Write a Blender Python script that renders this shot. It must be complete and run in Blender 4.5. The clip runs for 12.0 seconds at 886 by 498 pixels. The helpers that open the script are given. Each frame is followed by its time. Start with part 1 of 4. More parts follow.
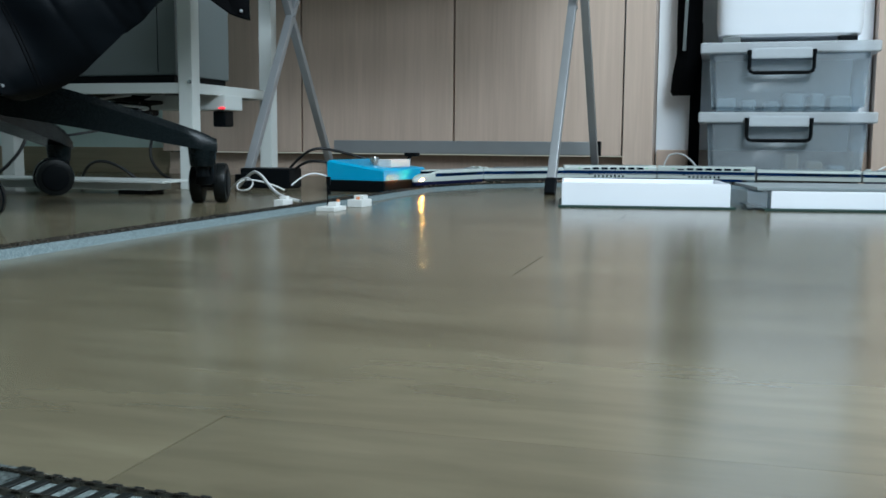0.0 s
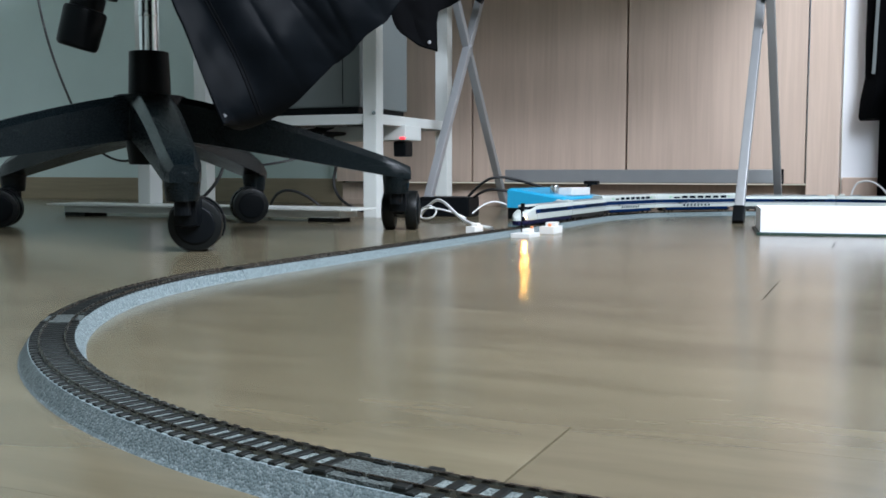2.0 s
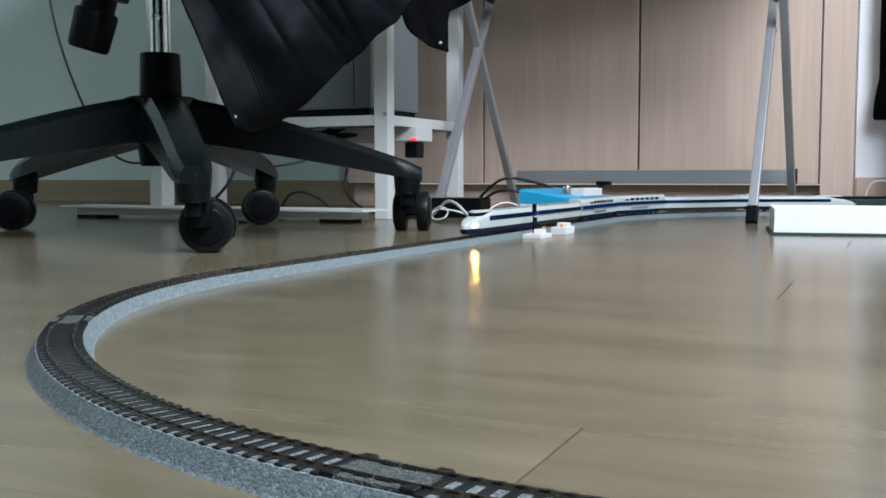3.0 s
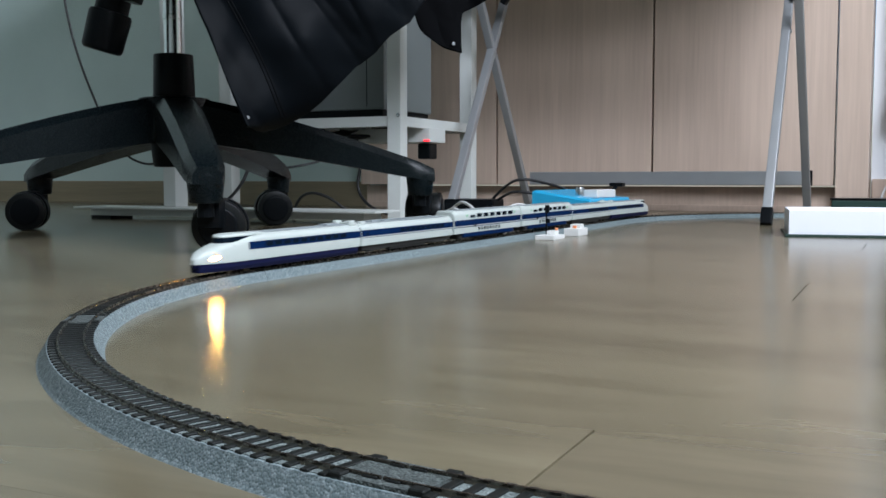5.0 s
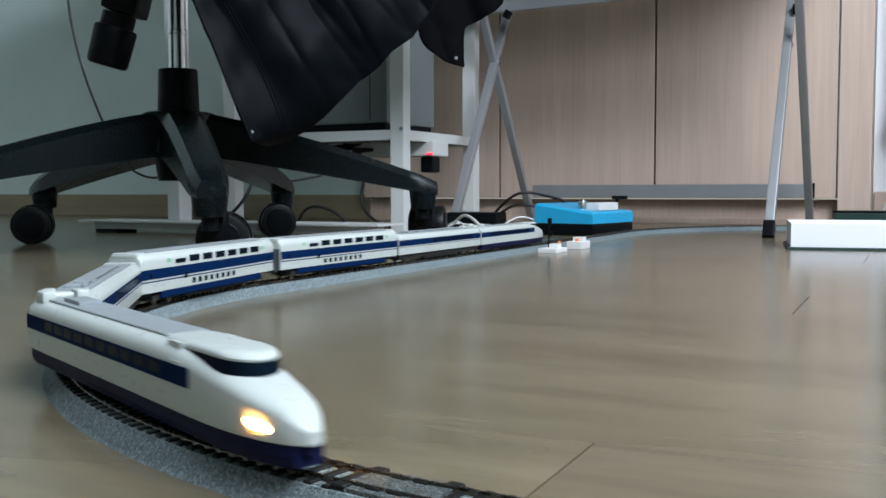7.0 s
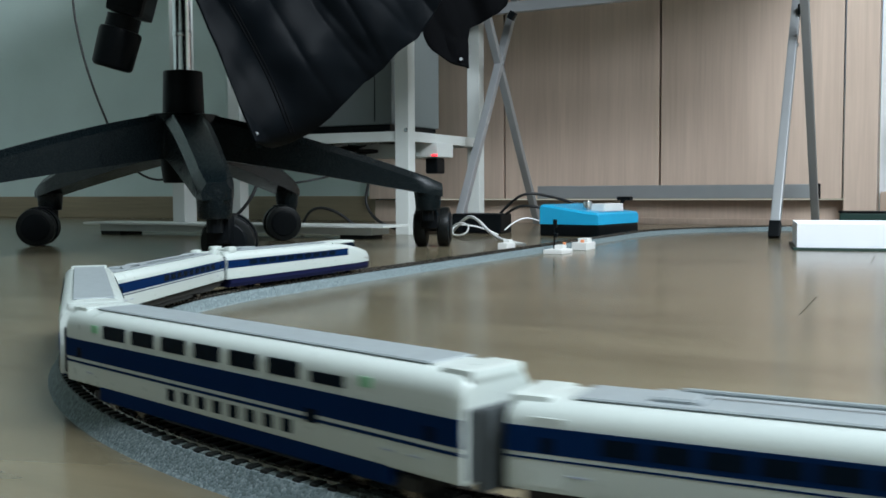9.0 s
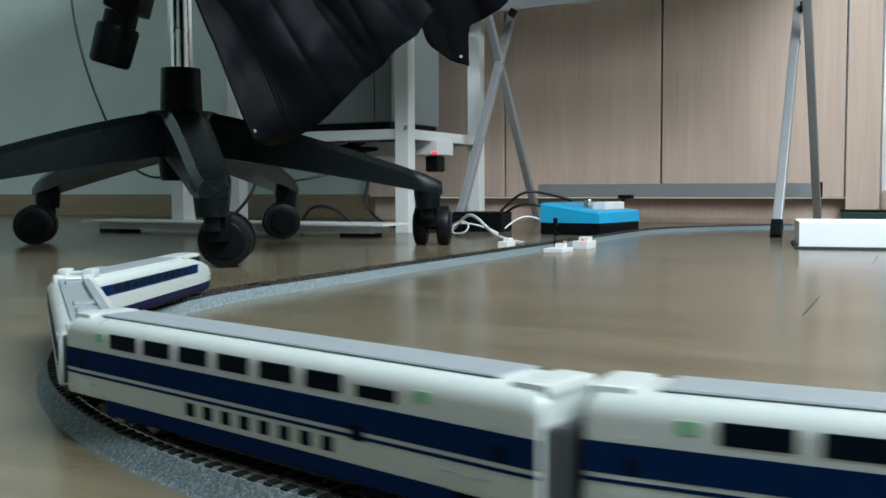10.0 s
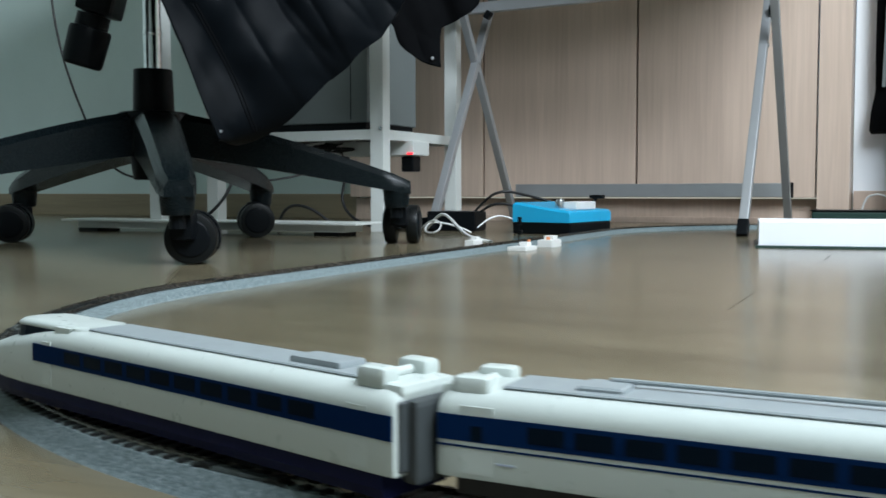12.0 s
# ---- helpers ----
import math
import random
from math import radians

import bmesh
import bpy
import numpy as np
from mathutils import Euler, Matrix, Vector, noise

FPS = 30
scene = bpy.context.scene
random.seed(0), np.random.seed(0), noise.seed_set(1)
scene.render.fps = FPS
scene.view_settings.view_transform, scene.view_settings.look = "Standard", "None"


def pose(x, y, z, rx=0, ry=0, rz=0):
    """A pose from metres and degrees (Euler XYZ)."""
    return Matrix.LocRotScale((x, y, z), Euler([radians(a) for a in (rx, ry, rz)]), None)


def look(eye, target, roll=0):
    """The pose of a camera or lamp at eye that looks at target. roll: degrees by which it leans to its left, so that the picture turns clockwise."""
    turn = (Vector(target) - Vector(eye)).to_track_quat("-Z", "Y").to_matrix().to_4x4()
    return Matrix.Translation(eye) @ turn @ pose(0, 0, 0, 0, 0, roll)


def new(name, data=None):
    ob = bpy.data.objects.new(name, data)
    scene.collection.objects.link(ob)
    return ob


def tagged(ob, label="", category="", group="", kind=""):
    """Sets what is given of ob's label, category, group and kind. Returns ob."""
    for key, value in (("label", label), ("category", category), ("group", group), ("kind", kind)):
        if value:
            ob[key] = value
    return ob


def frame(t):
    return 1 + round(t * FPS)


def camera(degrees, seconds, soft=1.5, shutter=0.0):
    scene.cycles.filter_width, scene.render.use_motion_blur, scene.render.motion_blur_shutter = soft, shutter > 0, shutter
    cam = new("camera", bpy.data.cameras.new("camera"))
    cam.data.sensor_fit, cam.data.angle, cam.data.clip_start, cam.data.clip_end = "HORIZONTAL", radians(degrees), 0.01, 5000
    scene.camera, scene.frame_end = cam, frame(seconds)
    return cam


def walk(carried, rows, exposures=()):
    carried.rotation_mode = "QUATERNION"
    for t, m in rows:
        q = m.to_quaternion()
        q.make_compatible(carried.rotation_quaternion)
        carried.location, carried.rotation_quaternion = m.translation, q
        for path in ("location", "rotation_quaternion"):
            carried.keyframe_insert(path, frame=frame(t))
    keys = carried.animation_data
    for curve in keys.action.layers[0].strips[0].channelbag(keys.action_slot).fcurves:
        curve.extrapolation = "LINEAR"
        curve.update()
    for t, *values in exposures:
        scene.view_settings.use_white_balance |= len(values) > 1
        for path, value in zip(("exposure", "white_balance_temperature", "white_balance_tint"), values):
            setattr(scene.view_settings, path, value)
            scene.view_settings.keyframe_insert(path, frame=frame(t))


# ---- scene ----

# ---------------------------------------------------------------- camera
cam = camera(48.4, 12.0, soft=1.6, shutter=0.5)
PATH = [
    (0.0, 0.0587, -0.0121, 0.0804, 83.61, -0.42, -8.76),
    (0.3, 0.0560, -0.0180, 0.0791, 83.65, -0.21, -8.04),
    (0.5, 0.0462, -0.0148, 0.0749, 84.42, 0.01, -7.22),
    (1.0, 0.0292, -0.0093, 0.0734, 85.09, -0.23, -3.97),
    (1.5, 0.0088, -0.0037, 0.0720, 85.61, -0.09, -1.96),
    (2.0, -0.0004, -0.0033, 0.0730, 85.48, -0.06, -0.63),
    (2.5, 0.0006, 0.0009, 0.0717, 85.52, 0.07, 0.04),
    (3.0, 0.0004, 0.0007, 0.0716, 85.59, 0.14, 0.06),
    (5.0, 0.0011, 0.0029, 0.0709, 85.69, 0.08, 0.83),
    (5.5, 0.0003, -0.0029, 0.0721, 85.75, 0.08, 0.76),
    (6.0, 0.0016, -0.0038, 0.0723, 86.21, 0.19, 0.88),
    (6.5, 0.0019, -0.0014, 0.0720, 86.44, 0.19, 0.96),
    (7.0, 0.0017, -0.0011, 0.0719, 86.42, 0.16, 1.02),
    (9.0, 0.0013, 0.0000, 0.0718, 86.50, 0.30, 1.29),
    (9.5, 0.0027, 0.0080, 0.0718, 86.35, 0.26, 1.43),
    (10.0, 0.0027, 0.0080, 0.0718, 86.39, 0.24, 1.35),
    (10.5, 0.0027, 0.0080, 0.0718, 86.42, 0.24, 1.27),
    (11.0, 0.0027, 0.0080, 0.0718, 86.48, 0.24, 1.23),
    (11.5, 0.0012, -0.0021, 0.0720, 86.47, 0.28, 1.01),
    (12.0, 0.0336, -0.0135, 0.0708, 86.41, 0.15, 0.99),
]
walk(cam, [(t, pose(x, y, z, rx, ry, rz)) for t, x, y, z, rx, ry, rz in PATH], exposures=[
    (0.0, -0.42, 5950, 6), (0.6, -0.32, 6050, 7), (1.2, 0.02, 6200, 12), (2.0, 0.20, 6250, 17), (2.5, 0.17, 6280, 18), (3.0, 0.02, 6300, 18), (5.0, -0.10, 6300, 18), (7.0, -0.10, 6270, 17),
    (9.0, -0.10, 6350, 11), (11.0, -0.07, 6380, 12), (12.0, -0.02, 6330, 11)])

# ---------------------------------------------------------------- world and window light
ROOM = pose(0, 0, 0, 0, 0, -24.5)          # the room's axes: u along the cabinets, v towards them


def at_room(u, v, z=0.0, rz=0.0, rx=0.0, ry=0.0):
    return ROOM @ pose(u, v, z, rx, ry, rz)


V_WIN = 0.20                              # the middle of the window


world = bpy.data.worlds.new("sky")
scene.world = world
world.use_nodes = True
wn = world.node_tree
sky = wn.nodes.new("ShaderNodeTexSky")
sky.sky_type = "NISHITA"
sky.sun_disc = False
sky.sun_elevation, sky.sun_rotation = radians(40), radians(200)
wn.nodes["Background"].inputs["Strength"].default_value = 0.12
wn.links.new(sky.outputs["Color"], wn.nodes["Background"].inputs["Color"])

lamp = bpy.data.lights.new("window_light", "AREA")
lamp.shape, lamp.size, lamp.size_y = "RECTANGLE", 1.3, 0.95
lamp.energy, lamp.color = 87, (0.84, 0.94, 1.0)
window_light = new("window_light", lamp)
window_light.matrix_world = look(ROOM @ Vector((0.87, V_WIN, 1.40)), ROOM @ Vector((-0.3, V_WIN + 0.75, 0.3)))


# ---------------------------------------------------------------- materials
def nodes_of(mat):
    mat.use_nodes = True
    nt = mat.node_tree
    return nt, nt.nodes, nt.links, nt.nodes["Principled BSDF"]


def plain(name, color, rough=0.5, metal=0.0, var=0.08, scale=40.0, bump=0.0, bump_scale=300.0, rough_var=0.08, spec=0.5):
    """A surface with variation at two scales and a fine relief."""
    mat = bpy.data.materials.new(name)
    nt, n, l, p = nodes_of(mat)
    tc = n.new("ShaderNodeTexCoord")
    big = n.new("ShaderNodeTexNoise")
    big.inputs["Scale"].default_value, big.inputs["Detail"].default_value = scale, 5
    fine = n.new("ShaderNodeTexNoise")
    fine.inputs["Scale"].default_value, fine.inputs["Detail"].default_value = bump_scale, 3
    for t in (big, fine):
        l.new(tc.outputs["Object"], t.inputs["Vector"])
    ramp = n.new("ShaderNodeMix")
    ramp.data_type = "RGBA"
    ramp.inputs["A"].default_value = (*[c * (1 - var) for c in color], 1)
    ramp.inputs["B"].default_value = (*[min(1, c * (1 + var)) for c in color], 1)
    l.new(big.outputs["Fac"], ramp.inputs["Factor"])
    l.new(ramp.outputs["Result"], p.inputs["Base Color"])
    mr = n.new("ShaderNodeMapRange")
    mr.inputs["To Min"].default_value, mr.inputs["To Max"].default_value = max(0.02, rough - rough_var), min(1, rough + rough_var)
    l.new(fine.outputs["Fac"], mr.inputs["Value"])
    l.new(mr.outputs["Result"], p.inputs["Roughness"])
    p.inputs["Metallic"].default_value = metal
    p.inputs["Specular IOR Level"].default_value = spec
    if bump:
        b = n.new("ShaderNodeBump")
        b.inputs["Strength"].default_value, b.inputs["Distance"].default_value = bump, 0.0006
        l.new(fine.outputs["Fac"], b.inputs["Height"])
        l.new(b.outputs["Normal"], p.inputs["Normal"])
    return mat


def wood(name, light, dark, stretch, rough, scale=1.0, tone=0.12, rough_var=0.05, bump=0.05, pores=0.5):
    """Laminate with grain; stretch is the scale on each axis, small along the grain."""
    mat = bpy.data.materials.new(name)
    nt, n, l, p = nodes_of(mat)
    tc = n.new("ShaderNodeTexCoord")
    info = n.new("ShaderNodeObjectInfo")
    add = n.new("ShaderNodeVectorMath")
    add.operation = "MULTIPLY_ADD"
    add.inputs[1].default_value = (1, 1, 1)
    shift = n.new("ShaderNodeCombineXYZ")
    mul = n.new("ShaderNodeMath")
    mul.operation = "MULTIPLY"
    mul.inputs[1].default_value = 7.0
    l.new(info.outputs["Random"], mul.inputs[0])
    for k in range(3):
        l.new(mul.outputs[0], shift.inputs[k])
    l.new(tc.outputs["Object"], add.inputs[0])
    l.new(shift.outputs[0], add.inputs[2])
    mp = n.new("ShaderNodeMapping")
    mp.inputs["Scale"].default_value = [q * scale for q in stretch]
    l.new(add.outputs[0], mp.inputs["Vector"])
    warp = n.new("ShaderNodeTexNoise")
    warp.inputs["Scale"].default_value, warp.inputs["Detail"].default_value = 1.0, 3
    warp.inputs["Distortion"].default_value = 0.8
    l.new(mp.outputs[0], warp.inputs["Vector"])
    grain = n.new("ShaderNodeTexNoise")
    grain.inputs["Scale"].default_value, grain.inputs["Detail"].default_value = 6.0, 8
    grain.inputs["Distortion"].default_value = 0.4
    l.new(mp.outputs[0], grain.inputs["Vector"])
    mixf = n.new("ShaderNodeMix")
    mixf.data_type = "FLOAT"
    mixf.inputs["Factor"].default_value = pores
    l.new(warp.outputs["Fac"], mixf.inputs["A"])
    l.new(grain.outputs["Fac"], mixf.inputs["B"])
    ramp = n.new("ShaderNodeValToRGB")
    ramp.color_ramp.elements[0].position, ramp.color_ramp.elements[1].position = 0.3, 0.7
    ramp.color_ramp.elements[0].color, ramp.color_ramp.elements[1].color = (*dark, 1), (*light, 1)
    l.new(mixf.outputs["Result"], ramp.inputs["Fac"])
    hsv = n.new("ShaderNodeHueSaturation")
    mr = n.new("ShaderNodeMapRange")
    mr.inputs["To Min"].default_value, mr.inputs["To Max"].default_value = 1 - tone, 1 + tone
    l.new(info.outputs["Random"], mr.inputs["Value"])
    l.new(mr.outputs["Result"], hsv.inputs["Value"])
    l.new(ramp.outputs["Color"], hsv.inputs["Color"])
    l.new(hsv.outputs["Color"], p.inputs["Base Color"])
    rr = n.new("ShaderNodeMapRange")
    rr.inputs["To Min"].default_value, rr.inputs["To Max"].default_value = rough - rough_var, rough + rough_var
    l.new(grain.outputs["Fac"], rr.inputs["Value"])
    l.new(rr.outputs["Result"], p.inputs["Roughness"])
    b = n.new("ShaderNodeBump")
    b.inputs["Strength"].default_value, b.inputs["Distance"].default_value = bump, 0.0004
    l.new(grain.outputs["Fac"], b.inputs["Height"])
    l.new(b.outputs["Normal"], p.inputs["Normal"])
    return mat


def speckled(name, colors, scale, rough=0.9, bump=0.8):
    """Granular stone: every grain has its own tone."""
    mat = bpy.data.materials.new(name)
    nt, n, l, p = nodes_of(mat)
    tc = n.new("ShaderNodeTexCoord")
    v = n.new("ShaderNodeTexVoronoi")
    v.inputs["Scale"].default_value = scale
    l.new(tc.outputs["Object"], v.inputs["Vector"])
    sep = n.new("ShaderNodeSeparateColor")
    l.new(v.outputs["Color"], sep.inputs["Color"])
    ramp = n.new("ShaderNodeValToRGB")
    ramp.color_ramp.interpolation = "LINEAR"
    els = ramp.color_ramp.elements
    els[0].color, els[1].color = (*colors[0], 1), (*colors[-1], 1)
    for i, c in enumerate(colors[1:-1]):
        els.new((i + 1) / (len(colors) - 1)).color = (*c, 1)
    l.new(sep.outputs[0], ramp.inputs["Fac"])
    l.new(ramp.outputs["Color"], p.inputs["Base Color"])
    p.inputs["Roughness"].default_value = rough
    b = n.new("ShaderNodeBump")
    b.inputs["Strength"].default_value, b.inputs["Distance"].default_value = bump, 0.0008
    b.invert = True
    l.new(v.outputs["Distance"], b.inputs["Height"])
    l.new(b.outputs["Normal"], p.inputs["Normal"])
    return mat


def glowing(name, color, strength):
    mat = bpy.data.materials.new(name)
    nt, n, l, p = nodes_of(mat)
    p.inputs["Base Color"].default_value = (*color, 1)
    p.inputs["Emission Color"].default_value = (*color, 1)
    p.inputs["Emission Strength"].default_value = strength
    return mat


def clear(name, color, rough, alpha_mix):
    """Clouded clear plastic: part see-through, part milky."""
    mat = bpy.data.materials.new(name)
    nt, n, l, p = nodes_of(mat)
    p.inputs["Base Color"].default_value = (*color, 1)
    p.inputs["Roughness"].default_value = rough
    tr = n.new("ShaderNodeBsdfTransparent")
    tr.inputs["Color"].default_value = (*color, 1)
    mix = n.new("ShaderNodeMixShader")
    no = n.new("ShaderNodeTexNoise")
    no.inputs["Scale"].default_value, no.inputs["Detail"].default_value = 14, 4
    mr = n.new("ShaderNodeMapRange")
    mr.inputs["To Min"].default_value, mr.inputs["To Max"].default_value = alpha_mix - 0.05, alpha_mix + 0.05
    l.new(no.outputs["Fac"], mr.inputs["Value"])
    l.new(mr.outputs["Result"], mix.inputs["Fac"])
    l.new(tr.outputs[0], mix.inputs[1])
    l.new(p.outputs[0], mix.inputs[2])
    l.new(mix.outputs[0], n["Material Output"].inputs["Surface"])
    return mat


M_FLOOR = wood("floor_laminate", (0.178, 0.152, 0.098), (0.100, 0.084, 0.052), (3.0, 13, 13), 0.20, tone=0.10, rough_var=0.03, bump=0.006, pores=0.42)
M_CAB = wood("cabinet_laminate", (0.65, 0.50, 0.405), (0.51, 0.385, 0.305), (30, 30, 1.1), 0.42, tone=0.03, bump=0.04, pores=0.5)
M_BASE = wood("baseboard_wood", (0.30, 0.235, 0.15), (0.21, 0.165, 0.10), (2, 40, 40), 0.45, tone=0.03)
M_WALL = plain("wall_paper", (0.56, 0.66, 0.635), 0.85, var=0.07, scale=9, bump=0.6, bump_scale=140)
# tone of the unseen wall behind the camera, set for bounced fill light
M_BOUNCE = plain("bounce_wall", (0.46, 0.53, 0.515), 0.85, var=0.12, scale=5, bump=0.3)
M_CEIL = plain("ceiling_paint", (0.8, 0.8, 0.78), 0.9, var=0.03, scale=3, bump=0.1)
M_WHITEWALL = plain("white_wall", (0.90, 0.92, 0.95), 0.7, var=0.03, scale=6, bump=0.2)
M_WHITE = plain("white_lacquer", (0.58, 0.60, 0.575), 0.4, var=0.04, scale=12, bump=0.05)
# pale grey taken far down: shade on the computer case is in the colour
M_WHITE_SHADE = plain("grey_white_shade", (0.14, 0.158, 0.156), 0.5, var=0.04, scale=10, bump=0.08)
M_CARD = plain("white_card", (0.84, 0.85, 0.89), 0.55, var=0.02, scale=15, bump=0.05)
M_GREEN = plain("dark_green_case", (0.012, 0.04, 0.032), 0.45, var=0.2, scale=30, bump=0.2)
M_STEEL = plain("grey_painted_steel", (0.36, 0.37, 0.38), 0.38, metal=0.55, var=0.07, scale=30, bump=0.05)
M_BLACKP = plain("black_plastic", (0.004, 0.005, 0.006), 0.33, var=0.25, scale=30, bump=0.1, bump_scale=700, spec=0.09)
M_CHAIR = plain("chair_base_nylon", (0.0030, 0.0054, 0.0064), 0.27, var=0.18, scale=18, bump=0.1, bump_scale=900, spec=0.18)
M_RUBBER = plain("caster_tread", (0.004, 0.005, 0.005), 0.4, var=0.25, scale=40, bump=0.08, spec=0.2)
M_CHROME = plain("chrome", (0.80, 0.81, 0.82), 0.22, metal=1.0, var=0.03, scale=30, rough_var=0.02)
M_CLOTH = plain("dark_navy_cloth", (0.0024, 0.0034, 0.0046), 0.46, var=0.4, scale=25, bump=0.35, bump_scale=1500, spec=0.045)
M_CLOTHB = plain("black_cloth", (0.0025, 0.0027, 0.0032), 0.9, var=0.3, scale=25, bump=0.5, bump_scale=1500, spec=0.05)
M_BLUE = plain("bright_blue_plastic", (0.015, 0.36, 0.62), 0.35, var=0.05, scale=30, bump=0.08)
M_CABLE_B = plain("black_cable", (0.012, 0.012, 0.013), 0.5)
M_CABLE_W = plain("white_cable", (0.75, 0.75, 0.74), 0.5)
M_TIN = plain("silver_knob", (0.6, 0.62, 0.64), 0.25, metal=1.0)
M_LED = glowing("red_led", (1.0, 0.02, 0.03), 3)
M_ORANGE = plain("orange_plastic", (0.75, 0.28, 0.12), 0.5)
M_SIGNALW = plain("pale_grey_plastic", (0.68, 0.68, 0.66), 0.5)
M_CLEARBOX = clear("clouded_clear_plastic", (0.72, 0.78, 0.82), 0.20, 0.21)
M_LID = clear("milky_lid_plastic", (0.80, 0.83, 0.86), 0.3, 0.52)
M_CONTENT = plain("pale_contents", (0.62, 0.62, 0.60), 0.8, var=0.35, scale=25)
M_TAN = plain("tan_paper", (0.55, 0.38, 0.22), 0.8, var=0.2, scale=40)
M_BALLAST = speckled("grey_ballast", [(0.075, 0.105, 0.11), (0.115, 0.15, 0.158), (0.14, 0.18, 0.188), (0.22, 0.265, 0.275)], 1400, bump=0.3)
M_BALLAST_IN = speckled("dark_ballast", [(0.07, 0.09, 0.088), (0.125, 0.152, 0.148), (0.19, 0.22, 0.215)], 1300)
M_PAD = speckled("dull_joint", [(0.03, 0.038, 0.036), (0.05, 0.062, 0.059), (0.09, 0.108, 0.104)], 1300)
M_SLEEPER = plain("brown_black_sleeper", (0.007, 0.0085, 0.008), 0.5, var=0.3, scale=300, spec=0.22)
M_RAIL = plain("darkened_rail", (0.14, 0.122, 0.10), 0.27, metal=0.9, var=0.2, scale=200)
M_IVORY = plain("ivory_car_paint", (0.45, 0.495, 0.47), 0.30, var=0.03, scale=60, bump=0.02)
M_ROOFG = plain("grey_roof_paint", (0.225, 0.255, 0.265), 0.5, var=0.1, scale=120)
M_NAVY = plain("navy_stripe_paint", (0.0024, 0.015, 0.058), 0.62, var=0.1, scale=100, spec=0.015)
M_SKIRT = plain("dark_navy_skirt", (0.006, 0.008, 0.034), 0.55, var=0.1, scale=100, spec=0.08)
M_GLASS = plain("dark_window_glass", (0.003, 0.007, 0.013), 0.22, var=0.1, scale=80, spec=0.02)
M_UNDER = plain("black_underframe", (0.012, 0.012, 0.012), 0.7, var=0.3, scale=150)
# serves the gangways and the painted shade on the car ends
M_GANG_SHADE = plain("gangway_end_shade", (0.035, 0.042, 0.044), 0.6, var=0.1, scale=150)
M_HEAD = glowing("warm_headlight", (1.0, 0.39, 0.08), 420)
M_HEADOFF = plain("unlit_lamp_lens", (0.5, 0.5, 0.48), 0.2)
M_MARK = plain("green_marking", (0.18, 0.42, 0.24), 0.5)
M_PRINT = plain("grey_print", (0.30, 0.34, 0.42), 0.5)


# ---------------------------------------------------------------- mesh helpers
def part(name, bm, material, parent=None, label="", smooth=False, m=None, sharp=38):
    me = bpy.data.meshes.new(name)
    bmesh.ops.recalc_face_normals(bm, faces=bm.faces)
    bm.to_mesh(me)
    bm.free()
    me.materials.append(material)
    if smooth:
        for p in me.polygons:
            p.use_smooth = True
        me.set_sharp_from_angle(angle=radians(sharp))
    ob = new(name, me)
    if parent:
        ob.parent = parent
    if m is not None:
        ob.matrix_basis = m
    if label:
        ob["label"] = label
    return ob


def thing(name, m, label, category, group="", kind=""):
    ob = new(name)
    ob.empty_display_size = 0.02
    ob.matrix_basis = m
    return tagged(ob, label, category, group, kind)


def box(c, s, bevel=0.0, bm=None, rot=None, seg=2):
    """A box of size s round c, with rounded edges."""
    b = bmesh.new()
    bmesh.ops.create_cube(b, size=1)
    bmesh.ops.scale(b, vec=s, verts=b.verts)
    if bevel:
        bmesh.ops.bevel(b, geom=b.edges[:], offset=bevel, segments=seg, profile=0.7, affect="EDGES")
    if rot is not None:
        bmesh.ops.transform(b, matrix=rot, verts=b.verts)
    bmesh.ops.translate(b, vec=c, verts=b.verts)
    if bm is None:
        return b
    return join(bm, b)


def join(bm, b):
    me = bpy.data.meshes.new("tmp")
    b.to_mesh(me)
    b.free()
    bm.from_mesh(me)
    bpy.data.meshes.remove(me)
    return bm


def rod(p0, p1, r0, r1=None, seg=20, bm=None, bevel=0.0):
    """A round bar from p0 to p1."""
    b = bmesh.new()
    p0, p1 = Vector(p0), Vector(p1)
    d = p1 - p0
    bmesh.ops.create_cone(b, cap_ends=True, segments=seg, radius1=r0, radius2=r0 if r1 is None else r1, depth=d.length)
    if bevel:
        rim = [e for e in b.edges if abs(e.verts[0].co.z - e.verts[1].co.z) < 1e-6]
        bmesh.ops.bevel(b, geom=rim, offset=bevel, segments=2, profile=0.6, affect="EDGES")
    m = Matrix.Translation((p0 + p1) / 2) @ d.to_track_quat("Z", "Y").to_matrix().to_4x4()
    bmesh.ops.transform(b, matrix=m, verts=b.verts)
    if bm is None:
        return b
    return join(bm, b)


def bar(p0, p1, w, h, up=(0, 0, 1), bevel=0.001, bm=None):
    """A bar of rectangular section from p0 to p1."""
    p0, p1 = Vector(p0), Vector(p1)
    d = p1 - p0
    x = d.normalized()
    y = Vector(up).cross(x).normalized()
    z = x.cross(y)
    m = Matrix((x, y, z)).transposed().to_4x4()
    m.translation = (p0 + p1) / 2
    b = box((0, 0, 0), (d.length, w, h), bevel)
    bmesh.ops.transform(b, matrix=m, verts=b.verts)
    if bm is None:
        return b
    return join(bm, b)


def loft(rings, caps=True):
    """A skin over rings of points, each closed."""
    b = bmesh.new()
    vs = [[b.verts.new(p) for p in r] for r in rings]
    k = len(vs[0])
    for a, c in zip(vs, vs[1:]):
        for i in range(k):
            b.faces.new((a[i], a[(i + 1) % k], c[(i + 1) % k], c[i]))
    if caps:
        b.faces.new(vs[0][::-1])
        b.faces.new(vs[-1])
    return b


